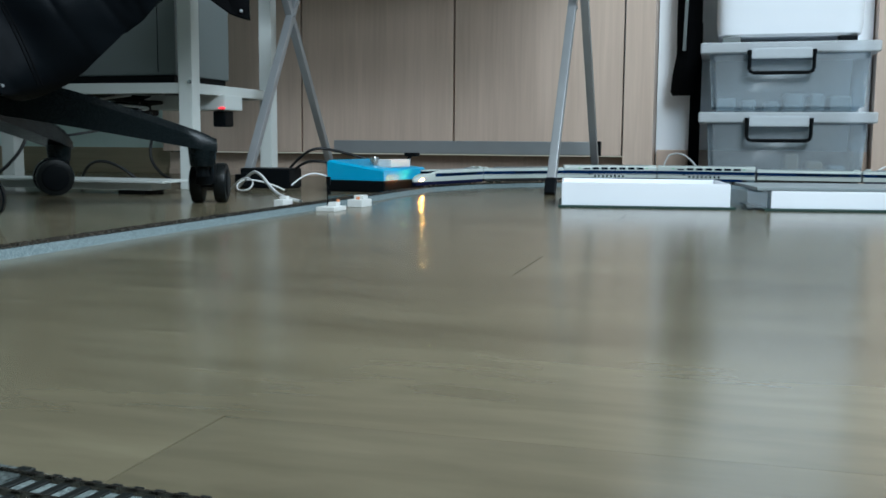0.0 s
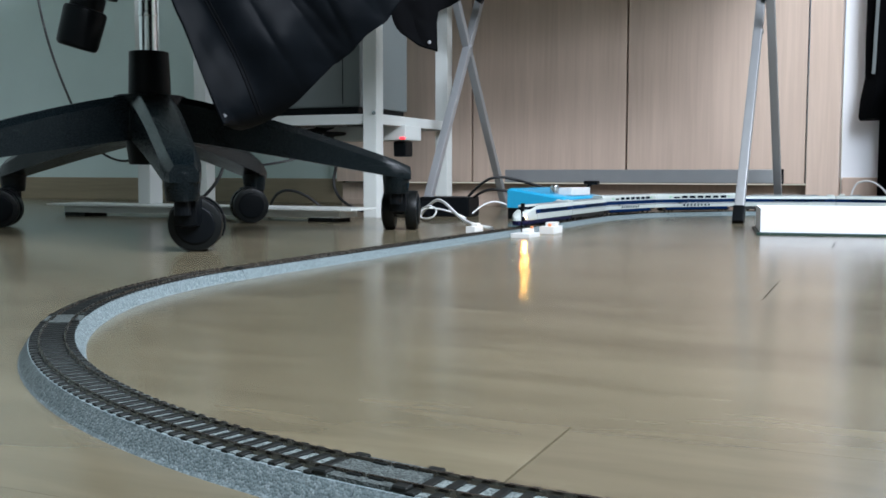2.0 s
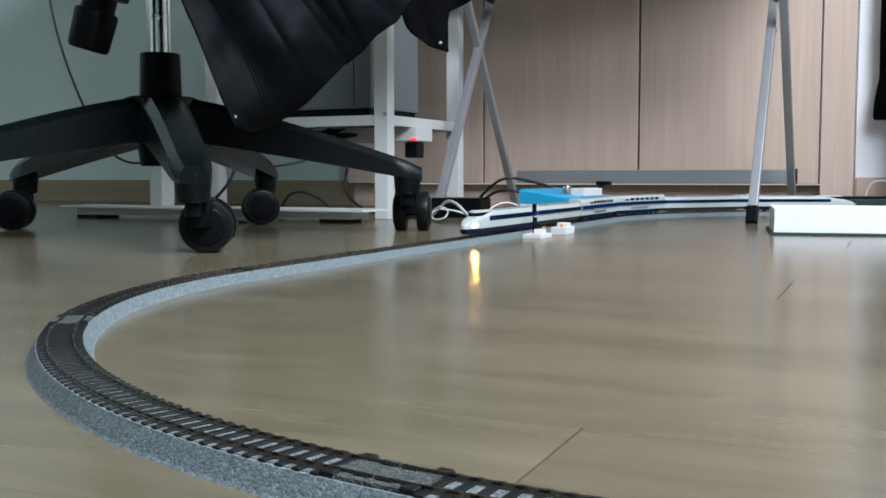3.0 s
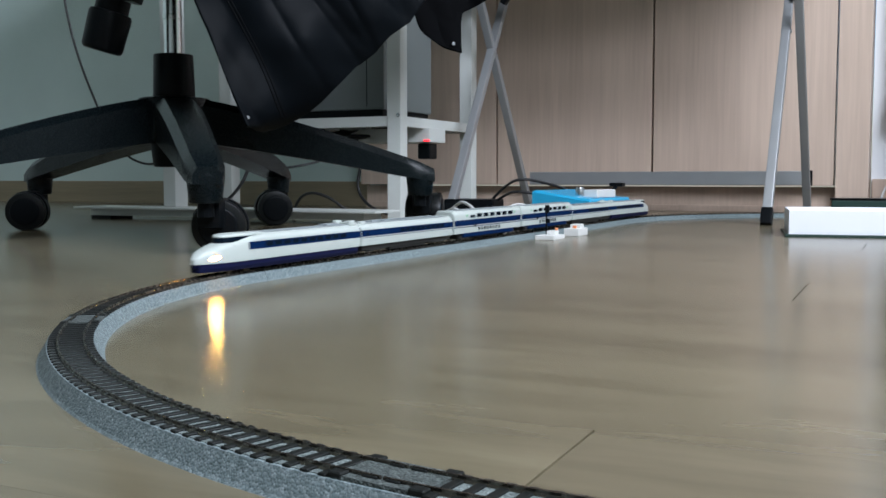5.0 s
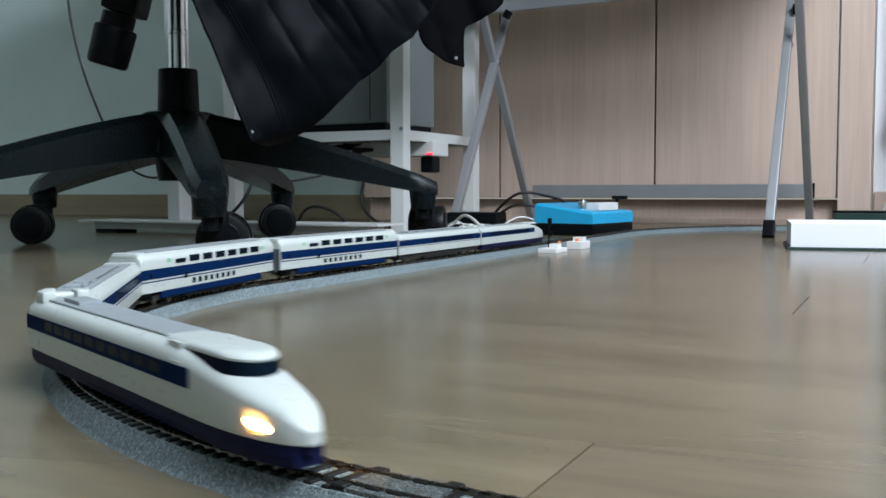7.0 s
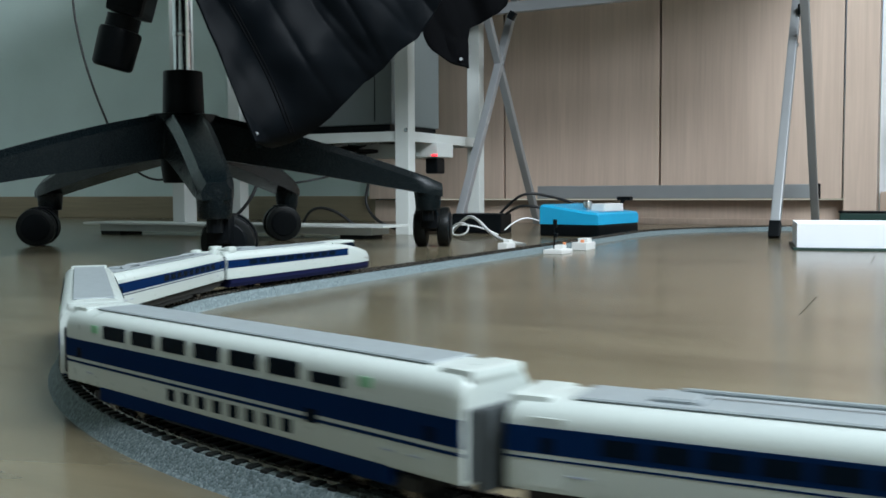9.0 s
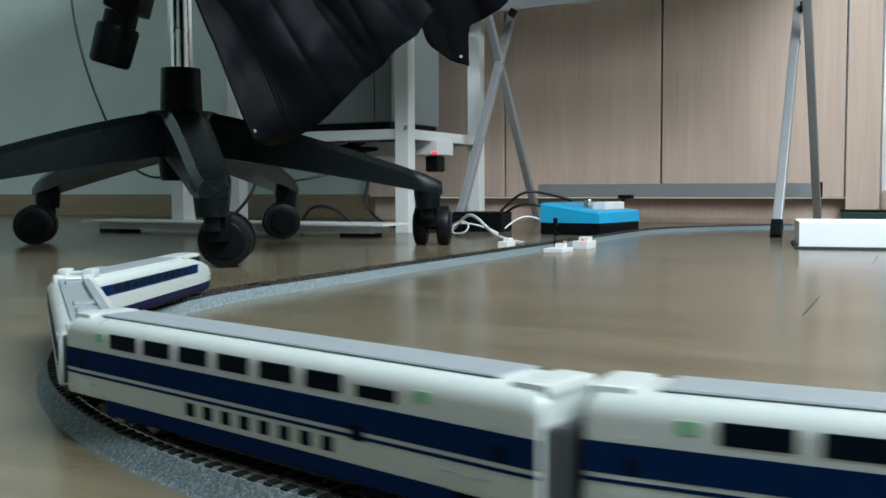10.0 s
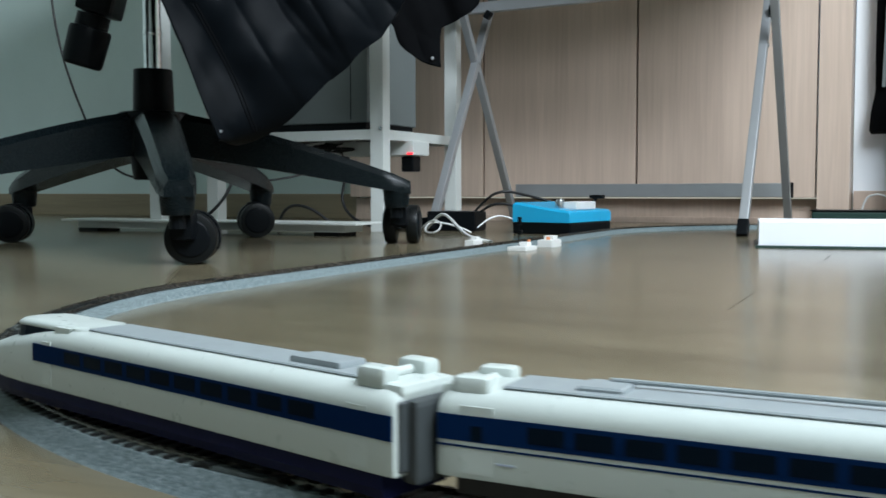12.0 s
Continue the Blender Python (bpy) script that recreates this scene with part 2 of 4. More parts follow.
def cable(name, pts, r, material, parent=None, label="", category="cable"):
    cu = bpy.data.curves.new(name, "CURVE")
    cu.dimensions, cu.bevel_depth, cu.bevel_resolution, cu.resolution_u = "3D", r, 3, 10
    sp = cu.splines.new("NURBS")
    sp.points.add(len(pts) - 1)
    for q, p in zip(sp.points, pts):
        q.co = (*p, 1)
    sp.use_endpoint_u, sp.order_u = True, 3
    tmp = bpy.data.objects.new("tmp", cu)
    me = bpy.data.meshes.new_from_object(tmp)
    bpy.data.objects.remove(tmp)
    me.materials.clear()
    me.materials.append(material)
    for p in me.polygons:
        p.use_smooth = True
    me.name = name
    ob = new(name, me)
    if parent:
        ob.parent = parent
    elif label:
        tagged(ob, label, category)
    return ob


# ---------------------------------------------------------------- the room
V_WALL, V_DOOR = 1.96, 1.91
U_L, U_R, V_B, Z_C = -2.9, 0.90, -1.6, 2.3


def slab(name, u0, u1, v0, v1, z0, z1, material, label="", category="wall", bevel=0.0, parent=None):
    c, s = ((u0 + u1) / 2, (v0 + v1) / 2, (z0 + z1) / 2), (u1 - u0, v1 - v0, z1 - z0)
    ob = part(name, box((0, 0, 0), s, bevel), material, parent, m=at_room(*c) if parent is None else pose(*c))
    if parent is None:
        tagged(ob, label, category, kind="structure")
    return ob


def room():
    slab("ceiling", U_L, U_R, V_B, V_WALL + 0.2, Z_C, Z_C + 0.1, M_CEIL, "plain white painted ceiling", "ceiling")
    slab("wall_north", U_L, -1.106, V_WALL, V_WALL + 0.12, 0, Z_C, M_WALL, "pale grey-green papered wall behind the desk", "wall")
    slab("wall_niche", -0.066, 0.315, V_WALL + 0.02, V_WALL + 0.12, 0, Z_C, M_WHITEWALL, "bright white wall beside the cabinets", "wall")
    slab("wall_panel", 0.318, U_R, V_WALL - 0.02, V_WALL + 0.12, 0, Z_C, M_CAB, "light wood panelled wall beside the storage boxes", "wall")
    # added side wall out of view, kept pale to brighten the back wall
    slab("wall_west", U_L - 0.12, U_L, V_B, V_WALL + 0.12, 0, Z_C, M_WALL, "unseen side wall, pale to bounce light onto the back wall", "wall")
    # the side wall with its window opening
    slab("wall_east_1", U_R, U_R + 0.12, V_B, V_WIN - 0.80, 0, Z_C, M_WALL, "pale grey papered window wall", "wall")
    slab("wall_east_2", U_R, U_R + 0.12, V_WIN + 0.80, V_WALL + 0.12, 0, Z_C, M_WALL, "pale grey papered window wall", "wall")
    slab("wall_east_3", U_R, U_R + 0.12, V_WIN - 0.80, V_WIN + 0.80, 0, 0.875, M_WALL, "pale grey papered wall below the window", "wall")
    slab("wall_east_4", U_R, U_R + 0.12, V_WIN - 0.80, V_WIN + 0.80, 1.925, Z_C, M_WALL, "pale grey papered wall above the window", "wall")
    # added out of view: its tone sets how much light comes back
    slab("wall_south", U_L, U_R, V_B - 0.12, V_B, 0, Z_C, M_BOUNCE, "unseen grey-green wall behind the camera for bounced light", "wall")
    slab("baseboard_1", U_L, -1.108, V_WALL - 0.012, V_WALL, 0, 0.056, M_BASE, "brown wooden baseboard below the grey wall", "baseboard", 0.002)
    slab("baseboard_2", -0.064, 0.315, V_WALL + 0.008, V_WALL + 0.02, 0, 0.062, M_CAB, "light wooden baseboard below the white wall", "baseboard", 0.002)
    win = thing("window_1", at_room(U_R + 0.06, V_WIN, 1.40), "wide white-framed window with daylight outside", "window", kind="structure")
    for n, c, sz in (("frame_top", (0, 0, 0.50), (0.06, 1.60, 0.05)), ("frame_bottom", (0, 0, -0.50), (0.06, 1.60, 0.05)),
                     ("frame_side", (0, -0.775, 0), (0.06, 0.05, 0.95)), ("frame_side", (0, 0.775, 0), (0.06, 0.05, 0.95)), ("mullion", (0, 0, 0), (0.06, 0.05, 0.95))):
        part(n, box(c, sz, 0.004), M_WHITE, win)


room()


def cabinets():
    """Floor-standing wardrobe fronts with a recessed plinth and a side panel."""
    edges = (-1.106, -0.779, -0.4545, -0.124)
    for i, (a, b) in enumerate(zip(edges, edges[1:])):
        c = thing("cabinet", at_room((a + b) / 2, V_DOOR, 0), "tall light oak laminate cabinet with a closed door", "cabinet", "row of cabinets")
        w = b - a
        part("body", box((0, 0.325, 1.10), (w - 0.012, 0.57, 2.10)), M_CAB, c)
        part("door", box((0, 0.009, 1.10), (w - 0.0042, 0.018, 2.10), 0.0008), M_CAB, c)
        part("plinth", box((0, 0.045, 0.0295), (w, 0.03, 0.035)), M_CAB, c)
        part("toe_strip", box((0, 0.041, 0.006), (w, 0.03, 0.012), 0.0006), M_CAB, c)
    side = slab("cabinet_side_panel", -0.1225, -0.068, V_DOOR - 0.004, V_DOOR + 0.10, 0, 2.15, M_CAB, "narrow light oak end panel of the cabinets", "panel", 0.001)
    side["kind"] = "structure"


cabinets()


# ---------------------------------------------------------------- white shelf desk, stand and what is on them
def shelf_desk():
    d = thing("shelf_desk", at_room(0, 0, 0), "white steel-framed desk with a low shelf", "desk")
    uf, vf, vb, ul = -0.727, 1.372, 1.645, -1.05
    for u, v in ((uf, vf), (uf, vb), (ul, vf)):
        part("leg", box((u, v, 0.35), (0.0235, 0.0235, 0.70), 0.0015), M_WHITE, d)
    part("shelf_rail", box(((uf + ul) / 2, vf, 0.154), (uf - ul - 0.024, 0.018, 0.016), 0.001), M_WHITE, d)
    part("shelf_rail", box(((uf + ul) / 2, vb, 0.154), (uf - ul - 0.024, 0.018, 0.016), 0.001), M_WHITE, d)
    part("side_rail", box((uf, (vf + vb) / 2, 0.154), (0.018, vb - vf - 0.024, 0.016), 0.001), M_WHITE, d)
    part("side_rail", box((ul, (vf + vb) / 2, 0.154), (0.018, vb - vf - 0.024, 0.016), 0.001), M_WHITE, d)
    part("shelf_board", box(((uf + ul) / 2, (vf + vb) / 2, 0.1575), (uf - ul - 0.02, vb - vf - 0.02, 0.009)), M_BLACKP, d, "thin black shelf board")
    part("screw", rod((uf + 0.008, vf - 0.0118, 0.163), (uf + 0.008, vf - 0.0135, 0.163), 0.0032, bevel=0.0005), M_TIN, d, "small steel screw head")
    part("desktop", box((-1.15, 1.43, 0.715), (0.90, 0.75, 0.028), 0.003), M_WHITE, d)


def desk_stand():
    s = thing("desk_stand", at_room(-0.955, 1.24, 0), "white steel stand with a long flat foot", "stand")
    part("foot_plate", box((0, 0, 0.0185), (0.565, 0.075, 0.0035), 0.0012), M_WHITE, s)
    part("foot_bar", box((0, 0, 0.0115), (0.515, 0.05, 0.011), 0.001), M_WHITE, s)
    for x in (-0.235, 0.225):
        part("rubber_foot", box((x, 0, 0.003), (0.042, 0.05, 0.006), 0.001), M_RUBBER, s, "black rubber foot")
    part("column", box((-0.118, 0.02, 0.36), (0.0245, 0.03, 0.68), 0.002), M_WHITE, s)


def shelf_things():
    a = thing("computer_case", at_room(-0.893, 1.487, 0.163), "pale grey computer case standing on the low shelf", "computer case")
    part("body", box((0, 0, 0.228), (0.254, 0.174, 0.43), 0.003), M_WHITE_SHADE, a)
    part("base", box((0, 0, 0.0068), (0.244, 0.166, 0.0125)), M_BLACKP, a, "black base")
    part("front_seam", box((0.096, -0.0872, 0.228), (0.0012, 0.0008, 0.42)), M_BLACKP, a)
    h = thing("power_hub", at_room(-0.776, 1.48, 0.1235), "white power hub with a red light under the shelf", "power hub")
    part("body", box((0, 0, 0.012), (0.135, 0.06, 0.024), 0.003), M_WHITE, h)
    part("bracket", box((0, 0, 0.0255), (0.09, 0.03, 0.004)), M_WHITE, h)
    part("plug", box((0.050, -0.004, -0.014), (0.022, 0.03, 0.026), 0.004), M_BLACKP, h, "black plug hanging below")
    part("indicator", box((0.062, -0.0308, 0.0030), (0.010, 0.002, 0.0026), 0.0005), M_LED, h, "glowing red light")
    ad = thing("power_adapter", at_room(-0.915, 1.50, 0.127), "black power adapter strapped below the shelf", "adapter")
    part("body", box((0, 0, 0.0), (0.085, 0.045, 0.024), 0.004), M_BLACKP, ad)
    part("strap", box((0.01, 0, 0.004), (0.010, 0.048, 0.036), 0.001), M_CLOTHB, ad, "black fabric strap")
    random.seed(4)
    for i in range(11):
        u0, v0 = random.uniform(-1.05, -0.86), random.uniform(1.42, 1.58)
        pts = [ROOM @ Vector((u0 + random.uniform(-0.10, 0.10), v0 + random.uniform(-0.03, 0.03), 0.148 - 0.03 * math.sin(k / 5 * math.pi) * random.uniform(0.4, 1))) for k in range(6)]
        cable("cable", pts, 0.0022, M_CABLE_B if i % 3 else M_CABLE_W, None, "tangled cable hanging below the shelf")


shelf_desk()
desk_stand()
shelf_things()


# ---------------------------------------------------------------- folding table frame
def folding_table():
    t = thing("folding_table", at_room(0, 0, 0), "grey steel folding table with crossed legs", "table")
    zt = 0.545
    cz, cv = 0.290, 1.617                       # where the legs cross
    for u, uo in ((-0.669, -0.670), (-0.1805, -0.160)):
        f, r = Vector((u, 1.434, 0.0)), Vector((uo, 1.816, 0.0))
        ftop = f + (Vector((u, cv, cz)) - f) * (zt / cz)
        rtop = r + (Vector((uo, cv, cz)) - r) * (zt / cz)
        dirf = (ftop - f).normalized()
        part("front_leg", bar(f + dirf * 0.018, ftop, 0.0135, 0.012, up=(0, 1, 0.6), bevel=0.002), M_STEEL, t)
        part("foot_cap", bar(f, f + dirf * 0.026, 0.016, 0.0145, up=(0, 1, 0.6), bevel=0.002), M_BLACKP, t, "black rubber foot cap")
        dirr = (rtop - r).normalized()
        part("rear_leg", bar(r + dirr * 0.006, rtop, 0.013, 0.012, up=(0, 1, -0.6), bevel=0.002), M_STEEL, t)
        part("pivot", rod((u - 0.0075, cv, cz), (u + 0.0085, cv, cz), 0.0036, bevel=0.001), M_STEEL, t, "steel pivot rivet")
    part("stretcher", bar((-0.680, 1.845, 0.0635), (-0.163, 1.845, 0.0640), 0.012, 0.025, bevel=0.0015), M_STEEL, t)
    part("end_cap", box((-0.1595, 1.845, 0.0640), (0.007, 0.014, 0.027), 0.001), M_BLACKP, t, "black end cap")
    part("upper_rail", bar((-0.70, 1.60, 0.381), (-0.16, 1.60, 0.388), 0.014, 0.018, bevel=0.0015), M_STEEL, t)
    part("clip", box((-0.632, 1.585, 0.366), (0.011, 0.012, 0.014), 0.002, rot=Matrix.Rotation(0.6, 4, "Y")), M_BLACKP, t, "black folding clip")
    part("clip", box((-0.171, 1.640, 0.347), (0.010, 0.012, 0.016), 0.002), M_BLACKP, t, "black folding clip")
    part("tabletop", box((-0.455, 1.59, 0.5575), (0.75, 0.42, 0.025), 0.004), M_WHITE_SHADE, t)


folding_table()


# ---------------------------------------------------------------- office chair
HUB = Vector((-0.321, 1.13, 0))


def office_chair():
    c = thing("office_chair", pose(*HUB), "black five-armed office chair on twin-wheel casters", "chair")
    part("hub", rod((0, 0, 0.108), (0, 0, 0.158), 0.044, 0.040, 28, bevel=0.004), M_CHAIR, c, smooth=True)
    part("hub_sleeve", rod((0, 0, 0.080), (0, 0, 0.11), 0.024, 0.028, 24, bevel=0.002), M_BLACKP, c, smooth=True)
    part("gas_cover", rod((0, 0, 0.157), (0, 0, 0.207), 0.0235, 0.022, 28, bevel=0.0015), M_BLACKP, c, smooth=True)
    part("gas_piston", rod((0, 0, 0.205), (0, 0, 0.38), 0.0101, None, 28), M_CHROME, c, "chrome gas piston", smooth=True)
    part("piston_collar", rod((0, 0, 0.246), (0, 0, 0.252), 0.0108, None, 28, bevel=0.001), M_CHROME, c, "chrome collar", smooth=True)
    part("mechanism", box((0.01, 0, 0.392), (0.17, 0.13, 0.045), 0.01), M_BLACKP, c)
    part("seat", box((0.02, 0, 0.445), (0.48, 0.47, 0.07), 0.03, seg=4), M_CLOTHB, c, smooth=True)
    # tilt knob under the seat
    axis_k = (Vector((-0.048, -0.05, 0.262)) - Vector((-0.064, -0.05, 0.205))).normalized()
    side_k = axis_k.cross(Vector((0, 1, 0))).normalized()
    kn = loft([[Vector((-0.064, -0.05, 0.205)) + axis_k * d + (side_k * math.cos(q) + Vector((0, 1, 0)) * math.sin(q)) * (r + (rib if i % 2 else 0))
                for i, q in enumerate([2 * math.pi * i / 56 for i in range(56)])]
               for d, r, rib in ((0.0, 0.018, 0), (0.0012, 0.0202, 0), (0.004, 0.0212, 0.0006), (0.040, 0.0222, 0.0007), (0.043, 0.0215, 0), (0.044, 0.018, 0), (0.058, 0.018, 0))])
    part("tilt_knob", kn, M_BLACKP, c, smooth=True)
    part("knob_shaft", rod((-0.048, -0.05, 0.26), (-0.03, -0.05, 0.39), 0.011, None, 16), M_BLACKP, c)
    part("lever_cover", box((-0.037, -0.05, 0.285), (0.04, 0.045, 0.05), 0.006, rot=Matrix.Rotation(0.27, 4, "Y")), M_BLACKP, c)
    arms = ((-69, 0.286), (10, 0.286), (76, 0.285), (144, 0.285), (218, 0.29))
    caster = ((0.003, 0.040, 8), (0.004, 0.052, 86), (-0.006, -0.010, 20), (-0.008, -0.02, 12), (0.0, 0.02, 60))
    for (ang, ln), (cx, cy, axis) in zip(arms, caster):
        a = radians(ang)
        x, y = Vector((math.cos(a), math.sin(a), 0)), Vector((-math.sin(a), math.cos(a), 0))
        rings = []
        for k in range(15):
            f = k / 14
            r = 0.020 + (ln + 0.012 - 0.020) * f
            top = 0.158 - 0.078 * f ** 1.25
            bot = 0.108 - 0.046 * f ** 1.15
            w = 0.0245 - 0.0075 * f
            ins = 0.006 + 0.003 * (1 - f)
            prof = ((-w, bot), (w, bot), (w * 1.0, top - 0.008), (w - ins, top), (-w + ins, top), (-w * 1.0, top - 0.008))
            if k == 14:
                prof = tuple((p * 0.75, top - (top - q) * 0.85 - 0.002) for p, q in prof)
            rings.append([x * r + y * p + Vector((0, 0, q)) for p, q in prof])
        arm = part("arm", loft(rings), M_CHAIR, c, smooth=True)
        e = x * (ln - 0.004)
        part("socket", rod(e + Vector((0, 0, 0.046)), e + Vector((0, 0, 0.072)), 0.0145, 0.017, 18, bevel=0.002), M_CHAIR, arm, smooth=True)
        centre = e + Vector((cx, cy, 0.0245))
        ax = radians(axis)
        w = Vector((math.sin(ax), -math.cos(ax), 0))
        cas = part("caster", box(((e.x + centre.x) / 2, (e.y + centre.y) / 2, 0.037), (0.022, 0.03, 0.028), 0.006,
                                 rot=Matrix.Rotation(math.atan2(cy, cx) - math.pi / 2, 4, "Z")), M_BLACKP, c, smooth=True)
        part("stem", rod(e + Vector((0, 0, 0.034)), e + Vector((0, 0, 0.05)), 0.0075, None, 14), M_BLACKP, cas)
        # hood over the two wheels
        hood = []
        for side in (-0.0185, 0.0185):
            ring = []
            for k in range(13):
                th = radians(-25 + 215 * k / 12)
                fwd = Vector((math.cos(ax), math.sin(ax), 0))
                ring.append(centre + w * side * 0.35 + fwd * 0.0262 * math.cos(th) + Vector((0, 0, 0.0262 * math.sin(th))))
            hood.append(ring)
        part("hood", loft(hood), M_BLACKP, cas, smooth=True)
        for sgn in (-1, 1):
            b = rod(centre + w * sgn * 0.0065, centre + w * sgn * 0.0215, 0.0245, 0.0245, 36, bevel=0.0035)
            part("wheel", b, M_RUBBER, cas, smooth=True)
            part("wheel_cap", rod(centre + w * sgn * 0.0212, centre + w * sgn * 0.0232, 0.0185, 0.0165, 30, bevel=0.0006), M_BLACKP, cas, smooth=True)


office_chair()


def cloth(name, outline, base, material, parent, folds, n=120, m=110, thick=0.003):
    """Hanging cloth: rows of (z, left, right) in metres across the view, with folds."""
    b = bmesh.new()
    grid = []
    zs = [o[0] for o in outline]
    for i in range(m + 1):
        z = zs[0] + (zs[-1] - zs[0]) * i / m
        l = float(np.interp(-z, [-q for q in zs], [o[1] for o in outline]))
        r = float(np.interp(-z, [-q for q in zs], [o[2] for o in outline]))
        row = []
        for j in range(n + 1):
            f = j / n
            x = l + (r - l) * f
            d = base(f, z)
            for amp, fx, fz, ph in folds:
                d += amp * math.sin(fx * x + fz * z + ph)
            d += 0.007 * noise.noise(Vector((x * 20 + z * 12, z * 6, 3.1))) + 0.0035 * (1 - abs(noise.noise(Vector((x * 34 + z * 24, z * 7, 7.7))))) ** 4
            row.append(b.verts.new((x, d, z)))
        grid.append(row)
    for a, c in zip(grid, grid[1:]):
        for j in range(n):
            b.faces.new((a[j], a[j + 1], c[j + 1], c[j]))
    ob = part(name, b, material, parent, smooth=True, sharp=170)
    s = ob.modifiers.new("thickness", "SOLIDIFY")
    s.thickness = thick
    return ob


def jacket():
    j = thing("jacket", pose(0, 0, 0), "dark navy jacket draped over the office chair", "jacket")
    body = ((0.43, -0.36, 0.06), (0.36, -0.318, 0.03), (0.30, -0.285, 0.0), (0.2488, -0.252, -0.026), (0.2209, -0.240, -0.0455), (0.2076, -0.2335, -0.065), (0.1917, -0.227, -0.079),
            (0.1783, -0.2215, -0.0985), (0.1596, -0.2135, -0.1155), (0.1435, -0.207, -0.1325), (0.1311, -0.2015, -0.1495), (0.1193, -0.1965, -0.172), (0.1151, -0.1945, -0.188))
    cloth("front_panel", body, lambda f, z: 0.925 + 0.05 * f + 0.10 * max(0, z - 0.2), M_CLOTH, j,
          ((0.0060, 34, -16, 0.3), (0.0030, 63, 38, 1.4), (0.0012, 118, -52, 0.2)))
    tail = ((0.45, -0.13, 0.10), (0.3221, -0.10, 0.0593), (0.3108, -0.078, 0.0477), (0.3032, -0.066, 0.0323), (0.292, -0.0575, 0.007), (0.2771, -0.0527, 0.005),
            (0.2617, -0.045, 0.0053), (0.2425, -0.018, 0.0055), (0.2386, -0.0064, 0.0054), (0.2362, 0.002, 0.0052))
    cloth("sleeve", tail, lambda f, z: 1.36 + 0.01 * f, M_CLOTHB, j, ((0.006, 60, 20, 0.8), (0.003, 120, 40, 0.1)), n=40, m=60)
    part("button", rod((-0.004, 1.352, 0.2475), (-0.004, 1.356, 0.2475), 0.0022, bevel=0.0004), M_STEEL, j, "small snap button")
    part("button", rod((-0.1935, 0.921, 0.124), (-0.1935, 0.926, 0.124), 0.0018, bevel=0.0004), M_STEEL, j, "small snap button")
    # stitched seams along the front panel
    for d in (0.0, 0.0034):
        cable("seam", [(-0.2134 + d, 0.905, 0.240), (-0.188 + d, 0.906, 0.194), (-0.173 + d, 0.907, 0.160), (-0.163 + d, 0.909, 0.132), (-0.160 + d, 0.912, 0.124)], 0.0008, M_CLOTHB, j)


jacket()


# ---------------------------------------------------------------- model railway: the line
TR = pose(0, 0, 0, 0, 0, -26.0)
T_U, T_R, T_VC, T_VF, T_UE = -0.4145, 0.358, 0.538, 1.76, 0.44
Q = T_R * math.pi / 2
ST = T_VF - T_R - T_VC                     # the straight past the power controller
NS = T_UE - (T_U + T_R)                    # the straights along the near and far sides
LOOP = 4 * Q + 2 * ST + 2 * NS
JOINT = Q + ST + T_R * math.radians(82.6)   # the joint next to the camera


def line_at(s):
    """Place and heading on the centre line, s metres on from the far side's end."""
    s = s % LOOP
    cu = T_U + T_R
    if s < Q:
        a = s / T_R
        return cu - T_R * math.sin(a), T_VF - T_R + T_R * math.cos(a), math.pi + a
    s -= Q
    if s < ST:
        return T_U, T_VF - T_R - s, 1.5 * math.pi
    s -= ST
    if s < Q:
        a = s / T_R
        return cu - T_R * math.cos(a), T_VC - T_R * math.sin(a), 1.5 * math.pi + a
    s -= Q
    if s < NS:
        return cu + s, T_VC - T_R, 2 * math.pi
    s -= NS
    if s < Q:
        a = s / T_R
        return T_UE + T_R * math.sin(a), T_VC - T_R * math.cos(a), 2 * math.pi + a
    s -= Q
    if s < ST:
        return T_UE + T_R, T_VC + s, 2.5 * math.pi
    s -= ST
    if s < Q:
        a = s / T_R
        return T_UE + T_R * math.cos(a), T_VF - T_R + T_R * math.sin(a), 2.5 * math.pi + a
    s -= Q
    return T_UE - s, T_VF, 3 * math.pi


Z_BED, Z_TIE, Z_RAIL = 0.0062, 0.0068, 0.0078


def swept(s0, s1, section, step=0.012):
    n = max(2, int(abs(s1 - s0) / step))
    rings = []
    for i in range(n + 1):
        u, v, h = line_at(s0 + (s1 - s0) * i / n)
        x, y = -math.sin(h), math.cos(h)
        rings.append([(u + x * o, v + y * o, z) for o, z in section])
    return loft(rings)


